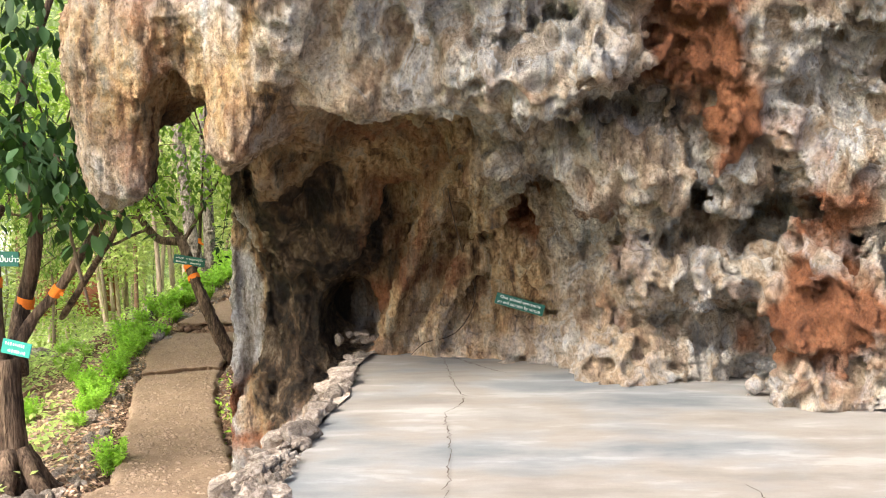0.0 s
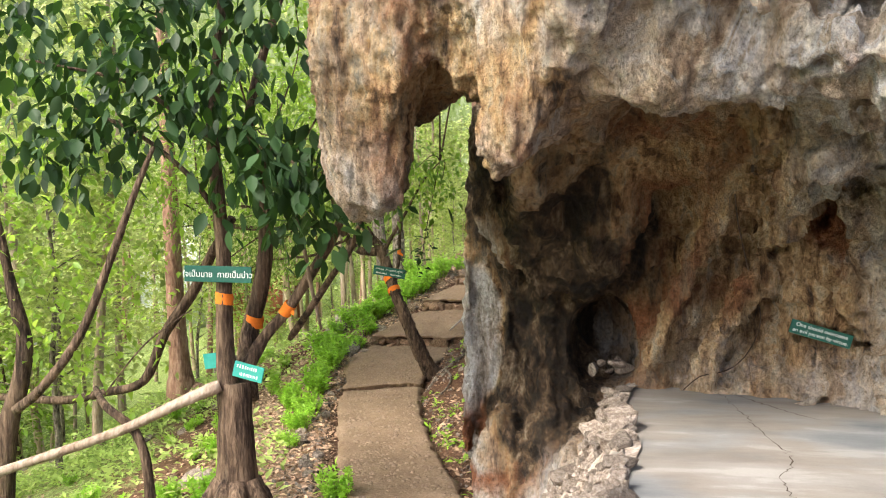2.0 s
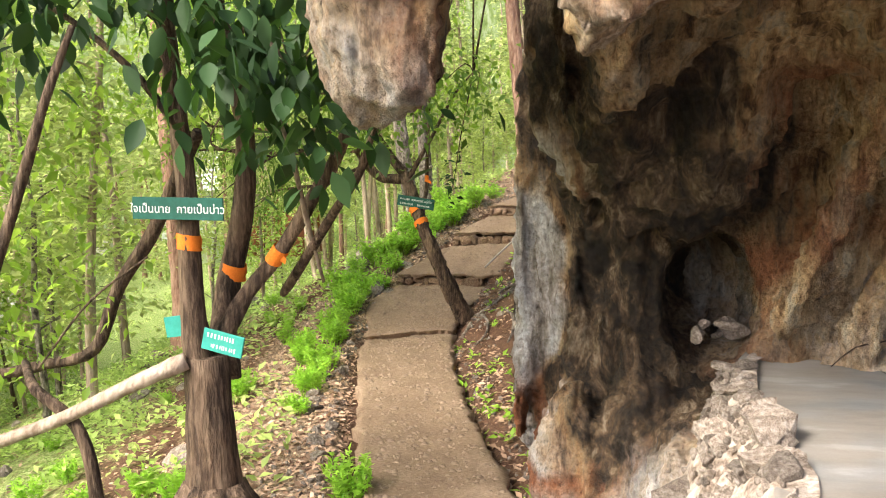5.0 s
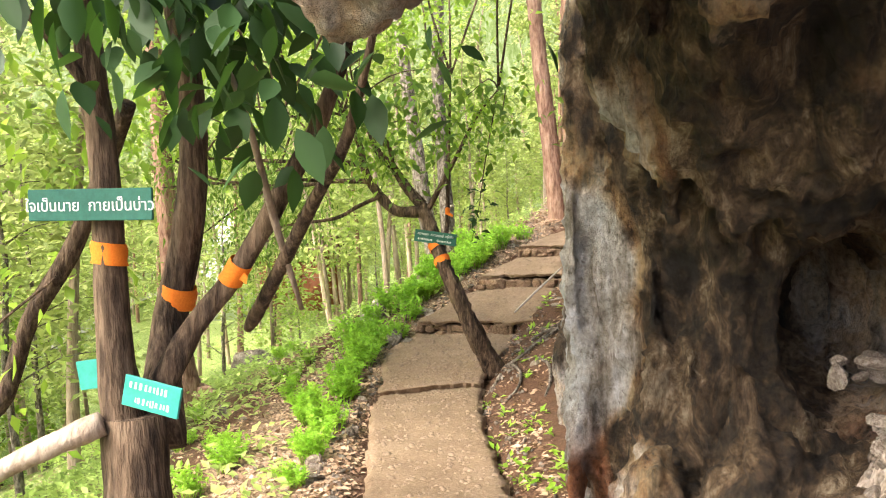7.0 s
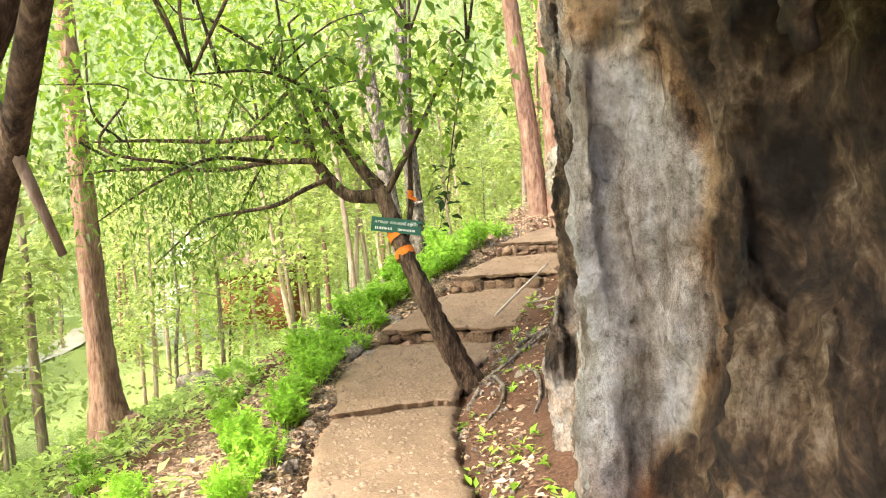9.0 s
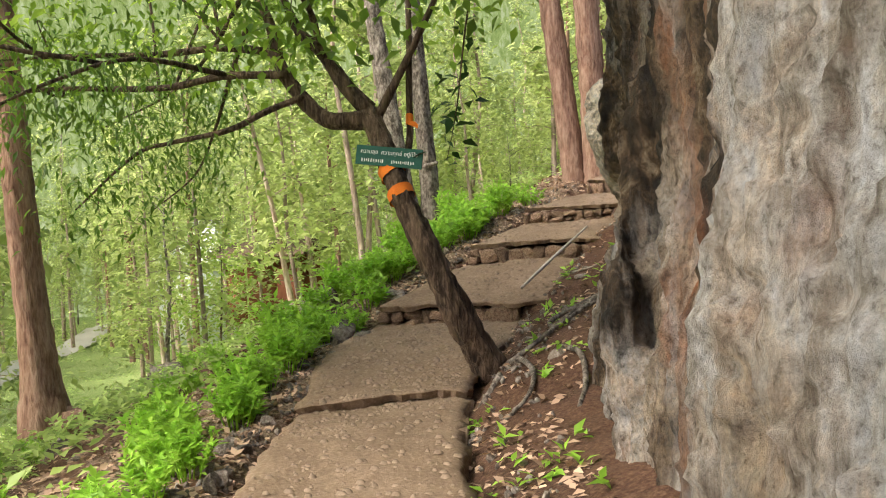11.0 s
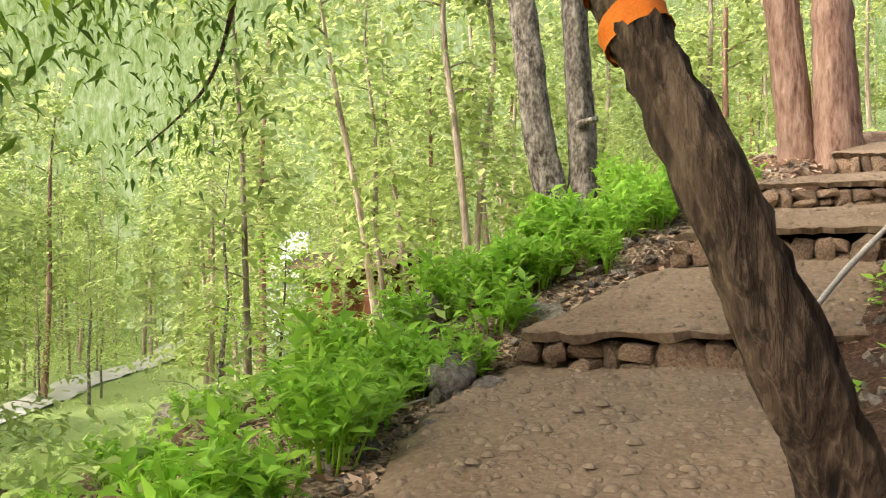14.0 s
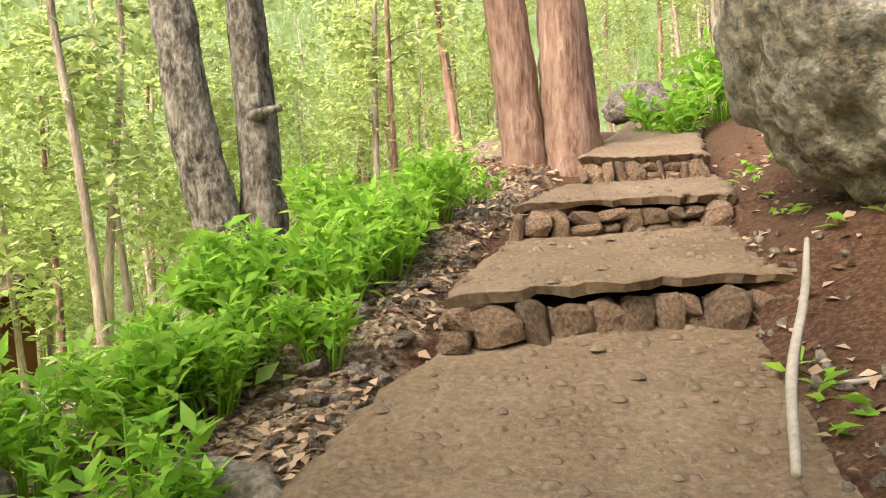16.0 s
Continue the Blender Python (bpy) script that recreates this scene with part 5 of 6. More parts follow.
for i in range(270):
    y = sg.uniform(4.6, 10.7)
    k = sg.uniform(0, 1) ** 1.4
    ex = float(np.interp(y, [4.6, 6.4, 8.4, 9.2, 10.8], [-1.0, -1.06, -0.95, -0.95, -0.9]))
    wide = float(np.interp(y, [4.6, 7, 9, 10.8], [0.25, 0.65, 0.75, 0.5]))
    x = ex + 0.05 - k * wide
    z = -0.42 - k * float(np.interp(y, [4.6, 7, 9, 10.8], [0.3, 0.75, 1.1, 0.9]))
    s = 0.03 + 0.09 * sg.uniform(0, 1) ** 2 + (0.07 if sg.random() < 0.06 else 0)
    q = new("stone", SHAPES[int(sg.integers(0, len(SHAPES)))])
    q.matrix_basis = pose(x, y, bank_height(x, y) + 0.25 * s, sg.uniform(-25, 25), sg.uniform(-25, 25), sg.uniform(0, 360)) @ Matrix.Diagonal((s * sg.uniform(0.8, 1.4), s, s * sg.uniform(0.8, 1.2), 1))
    q.parent = rubble_bank
for i in range(18):
    x = sg.uniform(-1.2, -0.1)
    stone(x, 10.45 - 0.2 * abs(x + 0.5) + sg.normal(0, 0.12), -0.34 + sg.uniform(0, 0.12), sg.uniform(0.05, 0.12), sg, "grey rubble stone piled at the recess's back", "rubble of the recess")
for i in range(36):
    x, y = -4.3 + sg.normal(0, 0.55), 7.9 + sg.normal(0, 0.45)
    if x > path_centre(y) - 0.85:
        continue
    s = sg.uniform(0.05, 0.16)
    stone(x, y, float(ground_height(x, y)) + 0.3 * s, s, sg, "reddish broken stone heaped before the tree", "stones before the tree")
for i in range(70):
    y = sg.uniform(9, 26)
    x = float(path_centre(y)) - 0.85 - abs(sg.normal(0.1, 0.35))
    s = sg.uniform(0.035, 0.12)
    stone(x, y, float(ground_height(x, y)) + 0.3 * s, s, sg, "small pale stone along the path's edge", "stones along the path")
for i in range(24):
    y = sg.uniform(18.5, 23)
    x = float(path_centre(y)) + 1.0 + abs(sg.normal(0.2, 0.6))
    s = sg.uniform(0.03, 0.08)
    stone(x, y, float(ground_height(x, y)) + 0.3 * s, s, sg, "small stone in the red earth bank", "stones of the bank")

for i in range(60):
    y = sg.uniform(11, 34)
    x = float(path_centre(y)) - 2.4 - abs(sg.normal(0, 4.0))
    s = sg.uniform(0.08, 0.3)
    stone(x, y, float(ground_height(x, y)) + 0.2 * s, s, sg, "pale stone lying among herbs on the slope", "stones of the slope")

# risers under the treads, stone by stone
for n, (ob, p) in enumerate(TOPS):
    if n < 2:
        continue
    a, b = p[0, 0], p[-1, 0]
    low = {2: 0.3, 3: 0.24, 4: 0.22, 5: 0.2}[n]
    along = 0.0
    while along < 1.0:
        wide = sg.uniform(0.05, 0.15)
        u_ = min(along + wide / 2, 0.985)
        along += wide
        c = a + (b - a) * u_
        w_ = abs(b[0] - a[0]) * wide
        rows_ = 1 if sg.random() < 0.6 else 2
        for r_ in range(rows_):
            q = new("riser_stone", STEPS[int(sg.integers(0, len(STEPS)))])
            h_ = low * sg.uniform(0.36, 0.5) / rows_
            q.matrix_basis = pose(c[0], c[1] + 0.08 + sg.normal(0, 0.025), c[2] - 0.045 - h_ * (1 + 2 * r_), sg.uniform(-8, 8), sg.uniform(-9, 9), sg.uniform(-14, 14)) @ Matrix.Diagonal((w_ * sg.uniform(0.54, 0.7), 0.14, h_ * sg.uniform(1.05, 1.35), 1))
            q.parent = ob
for i in range(12):
    u_ = i / 11
    c = TOPS[1][1][0, 0] * (1 - u_) + TOPS[1][1][-1, 0] * u_
    q = new("riser_stone", STEPS[i % 6])
    q.matrix_basis = pose(c[0], c[1] + 0.12, c[2] - 0.14, 0, 0, sg.uniform(0, 360)) @ Matrix.Diagonal((0.09, 0.09, 0.06, 1))
    q.parent = TOPS[1][0]

# cracks across the lower path
def path_crack(points, seed):
    g = np.random.default_rng(seed)
    c, _ = smooth_line([(x, y, 0) for x, y in points], [1] * len(points), 0.06)
    c[:, :2] += g.normal(0, 0.014, (len(c), 2))
    flat = TOPS[0][1].reshape(-1, 3)
    for k in range(len(c)):
        near = np.argsort(((flat[:, :2] - c[k, :2]) ** 2).sum(1))[:4]
        c[k, 2] = flat[near, 2].max() + 0.006
    w_ = 0.007 * g.uniform(0.3, 1, len(c))
    n_ = len(c)
    up = c + np.stack([0 * w_, w_, 0 * w_], -1)
    part("crack", (np.vstack([c, up]), np.array([(i, i + 1, n_ + i + 1, n_ + i) for i in range(n_ - 1)])), CRACK, TOPS[0][0])


path_crack([(-3.2, 8.2), (-2.8, 8.9), (-2.4, 9.2), (-2.1, 9.1)], 1)
path_crack([(-3.3, 9.3), (-2.9, 9.35), (-2.5, 9.4), (-2.25, 9.3)], 2)
path_crack([(-2.75, 9.4), (-2.7, 10.0)], 3)
path_crack([(-4.5, 13.0), (-4.1, 13.1), (-3.5, 13.0)], 4)

# pebbles set in the treads
vs, fs = [], []
for n, (ob, p) in enumerate(TOPS[:5]):
    nx_, ny_ = p.shape[:2]
    for i in range([900, 760, 300, 160, 60][n]):
        a, b = sg.uniform(0.8, nx_ - 1.8), sg.uniform(0 if n else ny_ * 0.3, ny_ - 1.2)
        ia, ib = int(a), int(b)
        c = p[ia, ib] + (p[ia + 1, ib] - p[ia, ib]) * (a - ia) + (p[ia, ib + 1] - p[ia, ib]) * (b - ib)
        r, t0 = 0.012 + 0.034 * sg.uniform(0, 1) ** 1.6, sg.uniform(0, 6)
        e = sg.uniform(0.6, 1.0)
        ring = [(c[0] + r * math.cos(t0 + j * math.pi / 3), c[1] + r * e * math.sin(t0 + j * math.pi / 3), c[2] - 0.004) for j in range(6)]
        tip = [(c[0] + 0.55 * (q[0] - c[0]), c[1] + 0.55 * (q[1] - c[1]), c[2] + 0.34 * r + 0.003) for q in ring]
        k = len(vs)
        vs += ring + tip
        fs += [(k + j, k + (j + 1) % 6, k + 6 + (j + 1) % 6, k + 6 + j) for j in range(6)] + [tuple(k + 6 + j for j in range(6))]
tagged(part("pebbles", (np.array(vs), fs), PEBBLE), "flat brown pebbles set in the cement path", "pebbles", kind="stuff")

# loose gravel along the path and the rubble edge
ico = bmesh.new()
bmesh.ops.create_icosphere(ico, subdivisions=1, radius=1.0)
iv, jf = np.array([q.co[:] for q in ico.verts]), np.array([[c.index for c in q.verts] for q in ico.faces])
ico.free()
gv, gf = [], []
gg = np.random.default_rng(321)
for i in range(2500):
    if i < 900:
        y = gg.uniform(4.8, 10.6)
        x = -0.95 - gg.uniform(0, 1) ** 1.3 * float(np.interp(y, [4.8, 7, 10.6], [0.3, 0.6, 0.6]))
    elif i < 2150:
        y = gg.uniform(7.5, 27)
        x = float(path_centre(y)) - 0.85 - abs(gg.normal(0, 0.5))
    else:
        y = gg.uniform(9, 24)
        x = float(path_centre(y)) + 0.85 + abs(gg.normal(0, 0.35))
    s = gg.uniform(0.012, 0.045)
    m = np.array(Euler(gg.uniform(0, 6, 3)).to_matrix())
    q = (iv * gg.uniform(0.6, 1.2, (len(iv), 1)) * np.array([1, 0.8, 0.55]) * s) @ m.T
    gf.append(jf + len(iv) * i)
    gz = bank_height(x, y) if i < 900 else float(ground_height(x, y))
    gv.append(q + np.array([x, y, gz + 0.3 * s]))
tagged(part("gravel", (np.vstack(gv), np.vstack(gf)), STONE, smooth=False), "loose pale gravel along the path", "gravel", kind="stuff")

# ---- leaf litter, herbs and grass ----
def scatter(n, seed, pick):
    g = np.random.default_rng(seed)
    x, y = pick(g, n)
    return np.stack([x, y, ground_height(x, y)], -1)


def left_band(g, n):
    y = g.uniform(7.5, 29, n)
    return path_centre(y) - 0.75 - np.abs(g.normal(0, 1.3, n)), y


def right_band(g, n):
    y = g.uniform(9.5, 27, n)
    lim = np.interp(y, [9.5, 11, 17, 18.5, 27], [0.5, 0.5, 0.8, 1.8, 2.0])
    return path_centre(y) + 0.75 + g.uniform(0, 1, n) * lim, y


def slope_band(g, n):
    y = g.uniform(5, 45, n)
    return path_centre(y) - 1.5 - np.abs(g.normal(0, 6.5, n)), y


lit = np.vstack([scatter(14000, 21, left_band), scatter(2300, 22, right_band), scatter(7000, 23, slope_band)]) + np.array([0, 0, 0.012])
tagged(part("leaf_litter", leaves(lit, 0.085, 31, 0.0, 0.55, 0.3), LITTER), "dry brown and tan fallen leaves on the earth", "leaf litter", kind="stuff")

g = np.random.default_rng(55)
herb = scatter(5200, 24, slope_band)
wide_y = g.uniform(12, 60, 4200)
wide_x = path_centre(wide_y) - 5 - np.abs(g.normal(0, 11, 4200))
herb = np.vstack([herb, np.stack([wide_x, wide_y, ground_height(wide_x, wide_y)], -1)])
herb = herb[(path_centre(herb[:, 1]) - herb[:, 0] > 4.5) | (g.random(len(herb)) < 0.4)]
herb = herb[(vnoise(herb * np.array([1, 1, 0]), 0.5, 2.0) > -0.15)]
herb = np.repeat(herb, 9, 0) + np.stack([g.normal(0, 0.13, len(herb) * 9), g.normal(0, 0.13, len(herb) * 9), g.uniform(0.0, 0.26, len(herb) * 9)], -1)
tagged(part("undergrowth", cheap_leaves(herb, 0.14, 33, -0.35, 0.5), LEAF_HERB), "low light green herbs covering the slope", "undergrowth", kind="stuff")
few = scatter(120, 26, right_band)
few = np.repeat(few, 5, 0) + g.normal(0, 0.03, (len(few) * 5, 3)) * np.array([1, 1, 0.6]) + np.array([0, 0, 0.03])
tagged(part("seedlings", leaves(few, 0.12, 35, -0.3, 0.45), LEAF_BUSH), "small green seedlings on the red bank", "seedlings", kind="stuff")


# ---- bushes along the path ----
def bush(seed, height, shoots, spread):
    g = np.random.default_rng(seed)
    t = thing("bush", (0, 0, 0), "bright green leafy low bush edging the path", "bush", "bushes along the path")
    cs = []
    for i in range(shoots):
        a, r = g.uniform(0, 6.28), spread * math.sqrt(g.uniform(0, 1))
        x0, y0 = 0.35 * r * math.cos(a), 0.35 * r * math.sin(a)
        x1, y1, h = r * math.cos(a), r * math.sin(a), height * g.uniform(0.65, 1.1) * (1 - 0.35 * r / spread)
        part("stem", tube([(x0, y0, -0.05), ((x0 + x1) / 2, (y0 + y1) / 2, h * 0.55), (x1, y1, h)], [0.008, 0.006, 0.002], 4, 0.3), LEAF_BUSH, t)
        k = 24
        q = np.linspace(0.3, 1.03, k)[:, None]
        cs.append(np.hstack([x0 + (x1 - x0) * q, y0 + (y1 - y0) * q, h * q]) + g.normal(0, 0.012, (k, 3)))
    part("foliage", leaves(np.vstack(cs), 0.1, seed, -0.45, 0.42, 0.35), LEAF_BUSH, t)
    return t


bushes = [bush(801, 0.5, 16, 0.3), bush(802, 0.42, 13, 0.26), bush(803, 0.6, 18, 0.34)]
spots = []
bg = np.random.default_rng(66)
for y in np.arange(13.6, 26.5, 0.34):
    spots.append((float(path_centre(y)) - 1.25 - abs(bg.normal(0, 0.25)), y + bg.normal(0, 0.12), float(np.interp(y, [13, 16, 20, 24], [0.6, 0.85, 1.0, 1.15])) * bg.uniform(0.75, 1.15)))
for y in np.arange(20.5, 25.4, 0.4):
    spots.append((float(path_centre(y)) - 1.75 - abs(bg.normal(0, 0.2)), y, bg.uniform(0.95, 1.3)))
for i in range(34):
    y = bg.uniform(8.3, 24)
    spots.append((float(path_centre(y)) - 2.2 - abs(bg.normal(0, 1.6)), y, bg.uniform(0.4, 0.75)))
for x, y in [(-5.6, 8.3), (-5.9, 8.6), (-6.2, 8.3), (-5.3, 9.0), (-5.5, 9.5), (-6.5, 8.8), (-5.2, 10.0), (-6.0, 9.3), (-6.8, 8.2), (-4.0, 10.6), (-7.3, 8.5)]:
    spots.append((x, y, bg.uniform(0.7, 1.0)))
for x, y in [(-1.6, 29.5), (-1.0, 30.2), (-2.4, 29.2), (-0.6, 29.4), (-0.2, 30.6), (0.4, 31.5), (-1.5, 32.5), (0.3, 30.0)]:
    spots.append((x, y, 2.0))
for i, (x, y, s) in enumerate(spots):
    m = pose(x, y, float(ground_height(x, y)), 0, 0, bg.uniform(0, 360))
    o = bushes[i] if i < 3 else copy_thing(bushes[int(bg.integers(0, 3))], m)
    o.matrix_basis = m @ Matrix.Scale(s, 4)


# ---- sticks and roots ----
st = thing("stick", (-4.5, 21.25, -1.3), "pale weathered stick lying beside the steps", "stick")
part("wood", tube([(-4.52, 21.2, -1.42), (-4.3, 21.7, -1.2), (-4.03, 22.15, -0.95), (-3.8, 22.6, -0.74)], [0.018, 0.021, 0.019, 0.014], 8, 0.1, 0.05, 5), DRYWOOD, st)
for i, (x, y, l, a) in enumerate([(-4.3, 23.9, 0.5, 10), (-4.6, 22.4, 0.35, 40), (-4.0, 22.0, 0.4, -20), (-6.9, 20.0, 0.5, 70), (-2.1, 12.0, 0.5, 60), (-7.3, 19.2, 0.6, 20)]):
    z = float(ground_height(x, y)) + (0.12 if i < 2 else 0.03)
    dx, dy = math.cos(radians(a)) * l, math.sin(radians(a)) * l
    t = thing("stick", (x, y, z), "thin dry twig lying on the ground", "stick")
    part("wood", tube([(x, y, z), (x + dx * 0.5, y + dy * 0.5, z + 0.03), (x + dx, y + dy, float(ground_height(x + dx, y + dy)) + (0.12 if i < 2 else 0.03))], [0.012, 0.012, 0.006], 6, 0.1, 0.05, i), DRYWOOD, t)
for i, pts in enumerate([
    [(-4.3, 18.8), (-4.15, 18.5), (-3.95, 17.9), (-3.94, 17.4), (-4.15, 16.9)],
    [(-4.4, 18.9), (-4.1, 18.8), (-3.9, 19.2), (-3.6, 19.6), (-3.3, 19.7)],
    [(-3.78, 18.6), (-3.55, 17.9), (-3.47, 17.4), (-3.47, 16.8)],
    [(-3.9, 19.3), (-4.0, 19.7), (-3.7, 20.1), (-3.3, 20.3)],
    [(-4.4, 18.5), (-4.3, 18.2), (-4.45, 17.9)],
    [(-4.1, 19.3), (-3.8, 19.5), (-3.53, 19.8), (-3.31, 20.3)],
]):
    zz_ = [float(ground_height(x, y)) + (0.035 if 0 < k < len(pts) - 1 else -0.02) + 0.02 * (k % 2) for k, (x, y) in enumerate(pts)]
    t = thing("root", (*pts[0], zz_[0]), "bare twisting root on the red earth", "root")
    part("bark", tube([(x, y, z) for (x, y), z in zip(pts, zz_)], [0.022, 0.027, 0.023, 0.019, 0.012][:len(pts)], 8, 0.06, 0.08, 60 + i), BARK_GREY, t)

vine = thing("vine", (0.05, 9.4, 1.3), "thin brown vine hanging down the recess wall", "vine")
part("stem", tube([(0.05, 9.35, 1.45), (0.1, 9.5, 1.19), (0.21, 9.62, 0.77), (0.36, 9.85, 0.28), (0.22, 9.85, -0.07), (0.03, 9.8, -0.2), (-0.2, 9.72, -0.24), (-0.35, 9.7, -0.37)], [0.008, 0.008, 0.007, 0.007, 0.007, 0.006, 0.006, 0.004], 6, 0.08, 0.06, 431), BARK_DARK, vine)

db = thing("dead_branch", (-7.5, 21.9, -1.95), "bleached forked dead branch standing in the bushes", "branch")
for i, (pts, rad) in enumerate([([(-7.5, 21.9, -2.0), (-7.48, 21.95, -1.75), (-7.42, 22.0, -1.4)], [0.022, 0.018, 0.008]), ([(-7.5, 21.9, -1.85), (-7.65, 21.9, -1.65), (-7.72, 21.95, -1.35)], [0.018, 0.014, 0.006]), ([(-7.49, 21.93, -1.8), (-7.35, 21.9, -1.7), (-7.2, 21.95, -1.45)], [0.016, 0.012, 0.006])]):
    part("wood", tube(pts, rad, 7, 0.06, 0.05, 400 + i), DRYWOOD, db)

cl = thing("root_clump", (-10.6, 20.6, -3.0), "reddish-brown clump of roots and earth at a tree's foot", "root clump")
for i in range(5):
    d_ = rock_data(700 + i, (0.32, 0.28, 0.2), 3, 0.6)
    part("clod", (d_[0] + np.array([-10.6 + bg.normal(0, 0.22), 20.6 + bg.normal(0, 0.12), -2.95 + bg.uniform(-0.05, 0.15)]), d_[1]), BARK_RED, cl)


# ---- signs ----
def letters(text, size, material, parent, m, name="lettering"):
    cu = bpy.data.curves.new(name, "FONT")
    cu.body, cu.size, cu.align_x, cu.align_y, cu.extrude = text, size, "CENTER", "CENTER", 0.0008
    tmp = new(name, cu)
    bpy.context.view_layer.update()
    me = bpy.data.meshes.new_from_object(tmp.evaluated_get(bpy.context.evaluated_depsgraph_get()))
    bpy.data.objects.remove(tmp)
    me.materials.clear()
    me.materials.append(material)
    co = np.empty(len(me.vertices) * 3)
    me.vertices.foreach_get("co", co)
    mm = np.array(m)
    me.vertices.foreach_set("co", (co.reshape(-1, 3) @ mm[:3, :3].T + mm[:3, 3] - np.array(BASES[parent])).ravel())
    me.update()
    ob = new(name, me)
    ob.parent = parent
    return ob, float(np.ptp(co.reshape(-1, 3)[:, 0])) if len(co) else 0.0


def sign(centre, width, height, tilt, material, lines, label, turn=0, bars=()):
    """A thin painted board, with lettering a line each; bars: (line height, left, right) of writing that cannot be read."""
    t = thing("sign", centre, label, "sign", "signs on the trees")
    m = pose(*centre, 0, tilt, turn) @ pose(0, 0, 0, 90, 0, 0)
    g = np.random.default_rng(int(abs(centre[0]) * 100))
    bm = bmesh.new()
    bmesh.ops.create_cube(bm, size=1.0)
    bmesh.ops.scale(bm, vec=(width, height, 0.018), verts=bm.verts)
    bmesh.ops.bevel(bm, geom=list(bm.edges), offset=0.003, segments=1, affect="EDGES")
    bmesh.ops.transform(bm, matrix=m, verts=bm.verts)
    part("board", (np.array([q.co[:] for q in bm.verts]), [tuple(c.index for c in q.verts) for q in bm.faces]), material, t, smooth=False)
    bm.free()
    for text, size, dy in lines:
        letters(text, size, WHITE, t, m @ pose(0, dy, 0.0105))
    for dy, a, b in bars:
        x = a
        while x < b - 0.02:
            w_ = g.uniform(0.012, 0.03)
            h_ = g.uniform(0.022, 0.034)
            q = [m @ Vector(c) for c in ((x, dy - h_ / 2, 0.0105), (x + w_, dy - h_ / 2, 0.0105), (x + w_, dy + h_ / 2, 0.0105), (x, dy + h_ / 2, 0.0105))]
            q2 = [m @ Vector((*c, 0.0115)) for c in ((x, dy - h_ / 2), (x + w_ * 0.45, dy - h_ / 2), (x + w_ * 0.45, dy + h_ / 2), (x, dy + h_ / 2))]
            part("lettering", (np.array([c[:] for c in q2]), [(0, 1, 2, 3)]), WHITE, t)
            x += w_
    return t


sign((-4.715, 9.17, 0.72), 0.68, 0.155, 1, SIGN_GREEN, [("\u0e43\u0e08\u0e40\u0e1b\u0e47\u0e19\u0e19\u0e32\u0e22  \u0e01\u0e32\u0e22\u0e40\u0e1b\u0e47\u0e19\u0e1a\u0e48\u0e32\u0e27", 0.078, -0.006)], "dark green board with white Thai lettering on a stem")
sign((-5.31, 18.6, 0.08), 0.66, 0.185, 9, SIGN_GREEN, [("\u0e04\u0e27\u0e32\u0e21\u0e2a\u0e38\u0e02  \u0e04\u0e27\u0e32\u0e21\u0e17\u0e38\u0e01\u0e02\u0e4c \u0e2d\u0e22\u0e39\u0e48\u0e17\u0e35\u0e48\u0e43\u0e08", 0.054, 0.035)], "dark green board with two lines of white Thai lettering", bars=((-0.045, -0.27, -0.04), (-0.045, 0.03, 0.27)))
sign((0.83, 9.58, 0.2), 0.54, 0.125, 16, SIGN_GREEN, [("One should overcome", 0.05, 0.028), ("an evil person by virtue.", 0.05, -0.025)], "green board with two lines of white English lettering on the rock")
sign((-4.39, 9.1, -0.2), 0.3, 0.15, 13, SIGN_TEAL, [], "bright teal board with worn white lettering at the fork", bars=((0.035, -0.12, 0.1), (-0.035, -0.08, 0.12)))
sign((-4.84, 9.32, -0.14), 0.2, 0.15, -8, SIGN_TEAL, [], "bright teal board half hidden behind the trunk")

cloth_band([(-5.215, 19.06, 0.42), (-5.21, 19.06, 0.52)], 0.036, None, 6)
# hanging sprig by the path
sp = thing("sprig", (-4.35, 18.6, 1.9), "hanging leafy twig with dark green leaves", "plant")
part("twig", tube([(-4.3, 18.8, 2.3), (-4.5, 18.6, 1.2), (-4.62, 18.6, 0.5), (-4.75, 18.6, 0.0)], [0.012, 0.01, 0.006, 0.003], 5, 0.2), BARK_DARK, sp)
part("foliage", leaves(around([(-4.5, 18.6, 1.2), (-4.62, 18.6, 0.6), (-4.7, 18.6, 0.15)], 46, 0.12, 14), 0.16, 15, 0.2, 0.5), LEAF_BROAD, sp)


# ---- the hut, the white house and the road below ----
def box(x0, y0, z0, x1, y1, z1):
    v_ = np.array([(x, y, z) for x in (x0, x1) for y in (y0, y1) for z in (z0, z1)])
    return v_, [(0, 1, 3, 2), (4, 6, 7, 5), (0, 4, 5, 1), (2, 3, 7, 6), (0, 2, 6, 4), (1, 5, 7, 3)]


HUT_WALL = surface("hut_wall", [(0.3, (0.16, 0.05, 0.03)), (0.7, (0.28, 0.09, 0.05))], [(0.3, (0.14, 0.05, 0.03)), (0.7, (0.3, 0.12, 0.07))], 2, 12, 0.5, 0.8, 0.005)
ROOF = surface("pale_roof", [(0.3, (0.5, 0.55, 0.54)), (0.7, (0.68, 0.72, 0.72))], [(0.3, (0.5, 0.53, 0.53)), (0.7, (0.72, 0.75, 0.75))], 1, 8, 0.5, 0.6, 0.01)
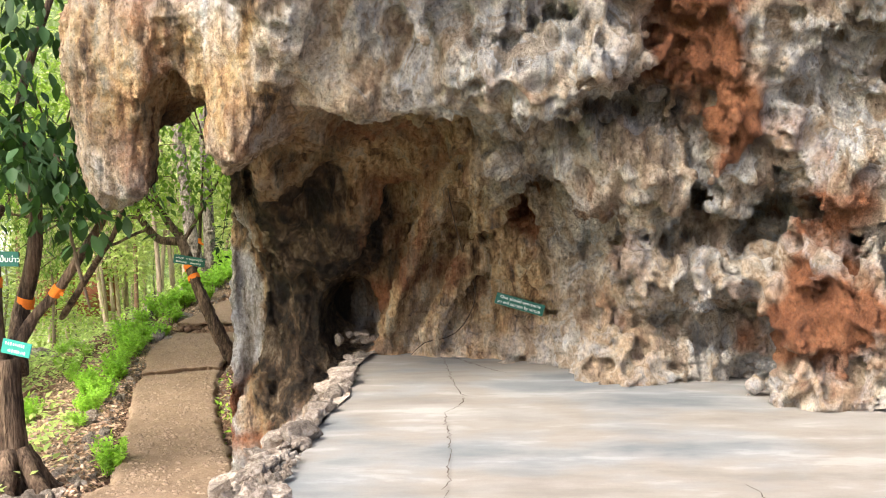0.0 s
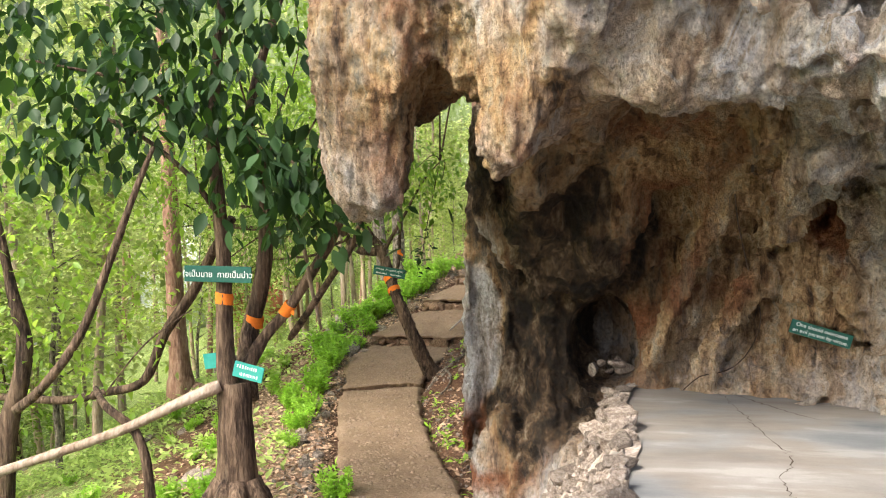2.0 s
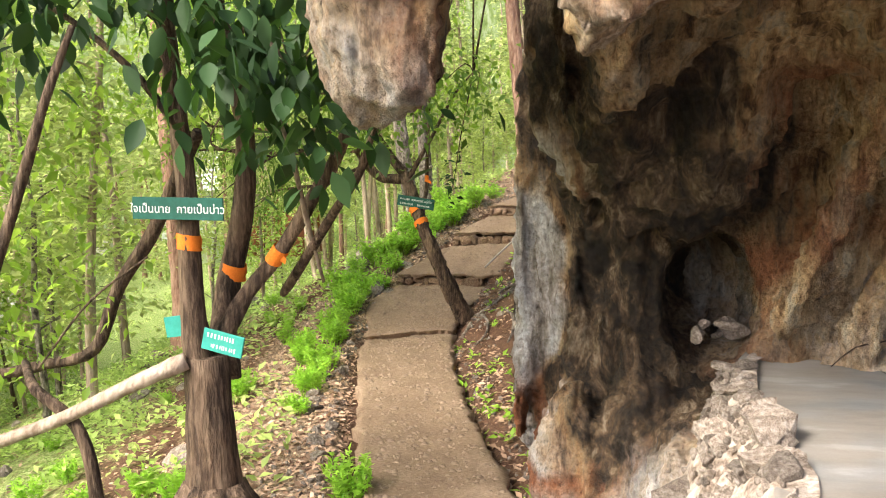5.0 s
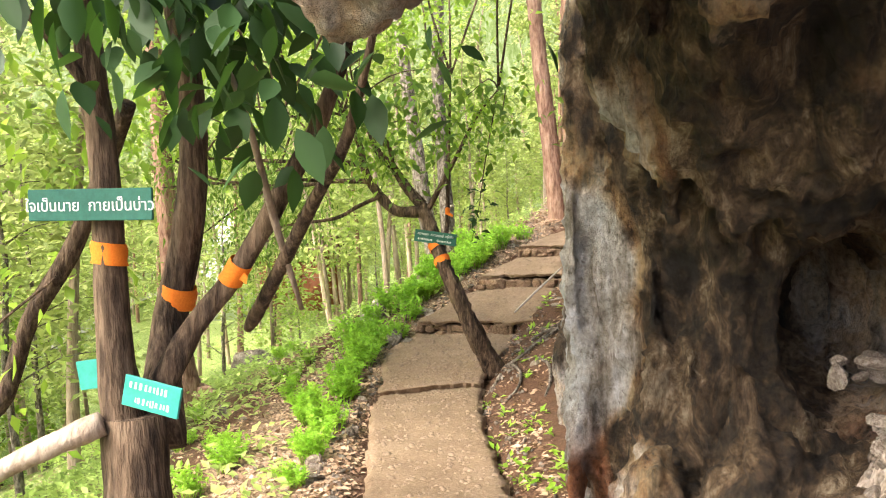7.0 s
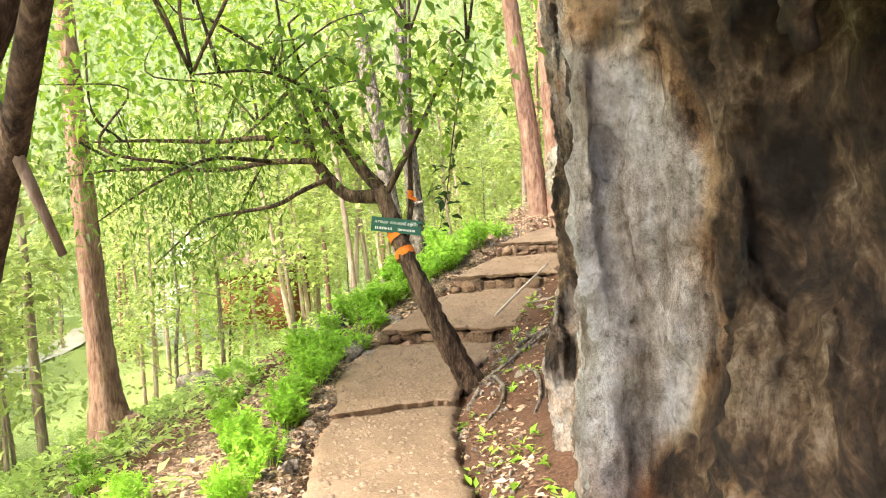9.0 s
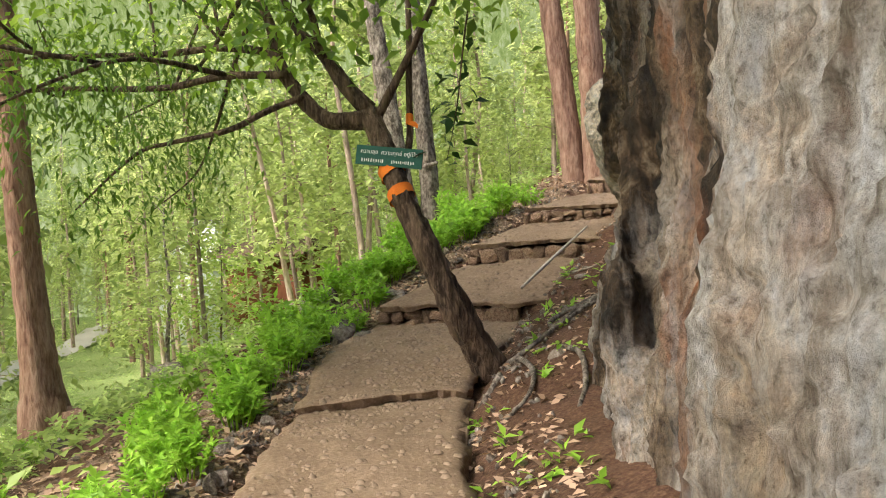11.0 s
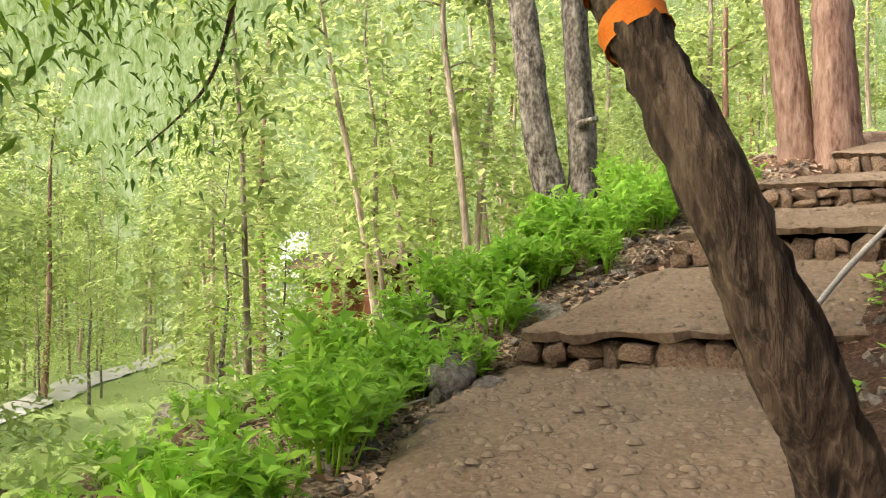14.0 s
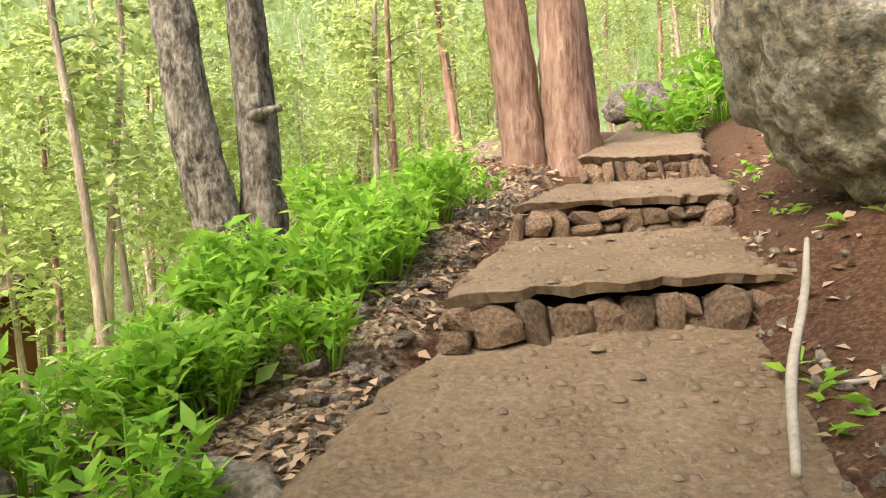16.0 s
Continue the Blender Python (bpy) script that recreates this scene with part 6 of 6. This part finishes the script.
THATCH = surface("brown_roof", [(0.3, (0.08, 0.05, 0.03)), (0.7, (0.16, 0.11, 0.07))], [(0.3, (0.07, 0.045, 0.03)), (0.7, (0.18, 0.13, 0.09))], 2, 14, 0.5, 0.9, 0.02)
hx, hy, hz = -17.6, 42.5, -2.85
hut = thing("hut", (hx, hy, hz), "small open hut with red-brown walls and a low brown roof", "hut")
part("wall", box(hx - 1.6, hy - 0.9, hz - 1.2, hx - 0.7, hy - 0.8, hz + 1.0), HUT_WALL, hut)
part("wall", box(hx - 1.6, hy + 1.2, hz - 1.2, hx + 1.6, hy + 1.3, hz + 1.6), HUT_WALL, hut)
part("wall", box(hx + 0.6, hy - 0.9, hz - 1.2, hx + 1.6, hy - 0.8, hz + 1.0), HUT_WALL, hut)
for x in (-1.55, -0.1, 1.5):
    part("post", box(hx + x, hy - 0.95, hz - 1.4, hx + x + 0.1, hy - 0.85, hz + 1.7), BARK_PALE, hut)
part("roof", (np.array([(hx - 2, hy - 1.3, hz + 1.6), (hx + 2, hy - 1.3, hz + 1.6), (hx + 2, hy + 0.2, hz + 2.0), (hx - 2, hy + 0.2, hz + 2.0), (hx + 2, hy + 1.7, hz + 1.55), (hx - 2, hy + 1.7, hz + 1.55), (hx - 2, hy - 1.5, hz + 1.45), (hx + 2, hy - 1.5, hz + 1.45), (hx + 2, hy + 1.7, hz + 1.45), (hx - 2, hy + 1.7, hz + 1.45)]), [(0, 1, 2, 3), (3, 2, 4, 5), (6, 7, 1, 0), (5, 4, 8, 9), (6, 9, 8, 7)]), THATCH, hut, smooth=False)
hx, hy, hz = -32.0, 63.0, -7.0
house = thing("house", (hx, hy, hz), "white house with a pale gabled roof beyond the trees", "house")
part("wall", box(hx - 2.2, hy - 2, hz - 0.3, hx + 2.2, hy + 2, hz + 5.0), ROOF, house)
part("roof", (np.array([(hx - 2.8, hy - 2.6, hz + 4.9), (hx + 2.8, hy - 2.6, hz + 4.9), (hx + 1.5, hy, hz + 7.6), (hx - 1.5, hy, hz + 7.6), (hx + 2.8, hy + 2.6, hz + 4.9), (hx - 2.8, hy + 2.6, hz + 4.9)]), [(0, 1, 2, 3), (3, 2, 4, 5), (0, 3, 5), (1, 4, 2), (0, 5, 4, 1)]), ROOF, house, smooth=False)
rl = [(-30, 36), (-35.4, 47.4), (-38.2, 54.2), (-44.3, 76.8), (-48, 95)]
c, _ = smooth_line([(x, y, 0) for x, y in rl], [1] * 5, 1.0)
v_ = np.vstack([c + np.array([-1.1, 0, 0]), c + np.array([1.1, 0, 0])])
v_[:, 2] = ground_height(v_[:, 0], v_[:, 1]) + 0.12
n = len(c)
road = part("road", (v_, np.array([(i, n + i, n + i + 1, i + 1) for i in range(n - 1)])), surface("pale_lane", [(0.3, (0.4, 0.38, 0.34)), (0.7, (0.6, 0.58, 0.54))], [(0.3, (0.42, 0.4, 0.36)), (0.7, (0.62, 0.6, 0.56))], 0.6, 12, 0.5, 0.9, 0.01))
tagged(road, "pale cement lane through the grass below", "road", kind="structure")
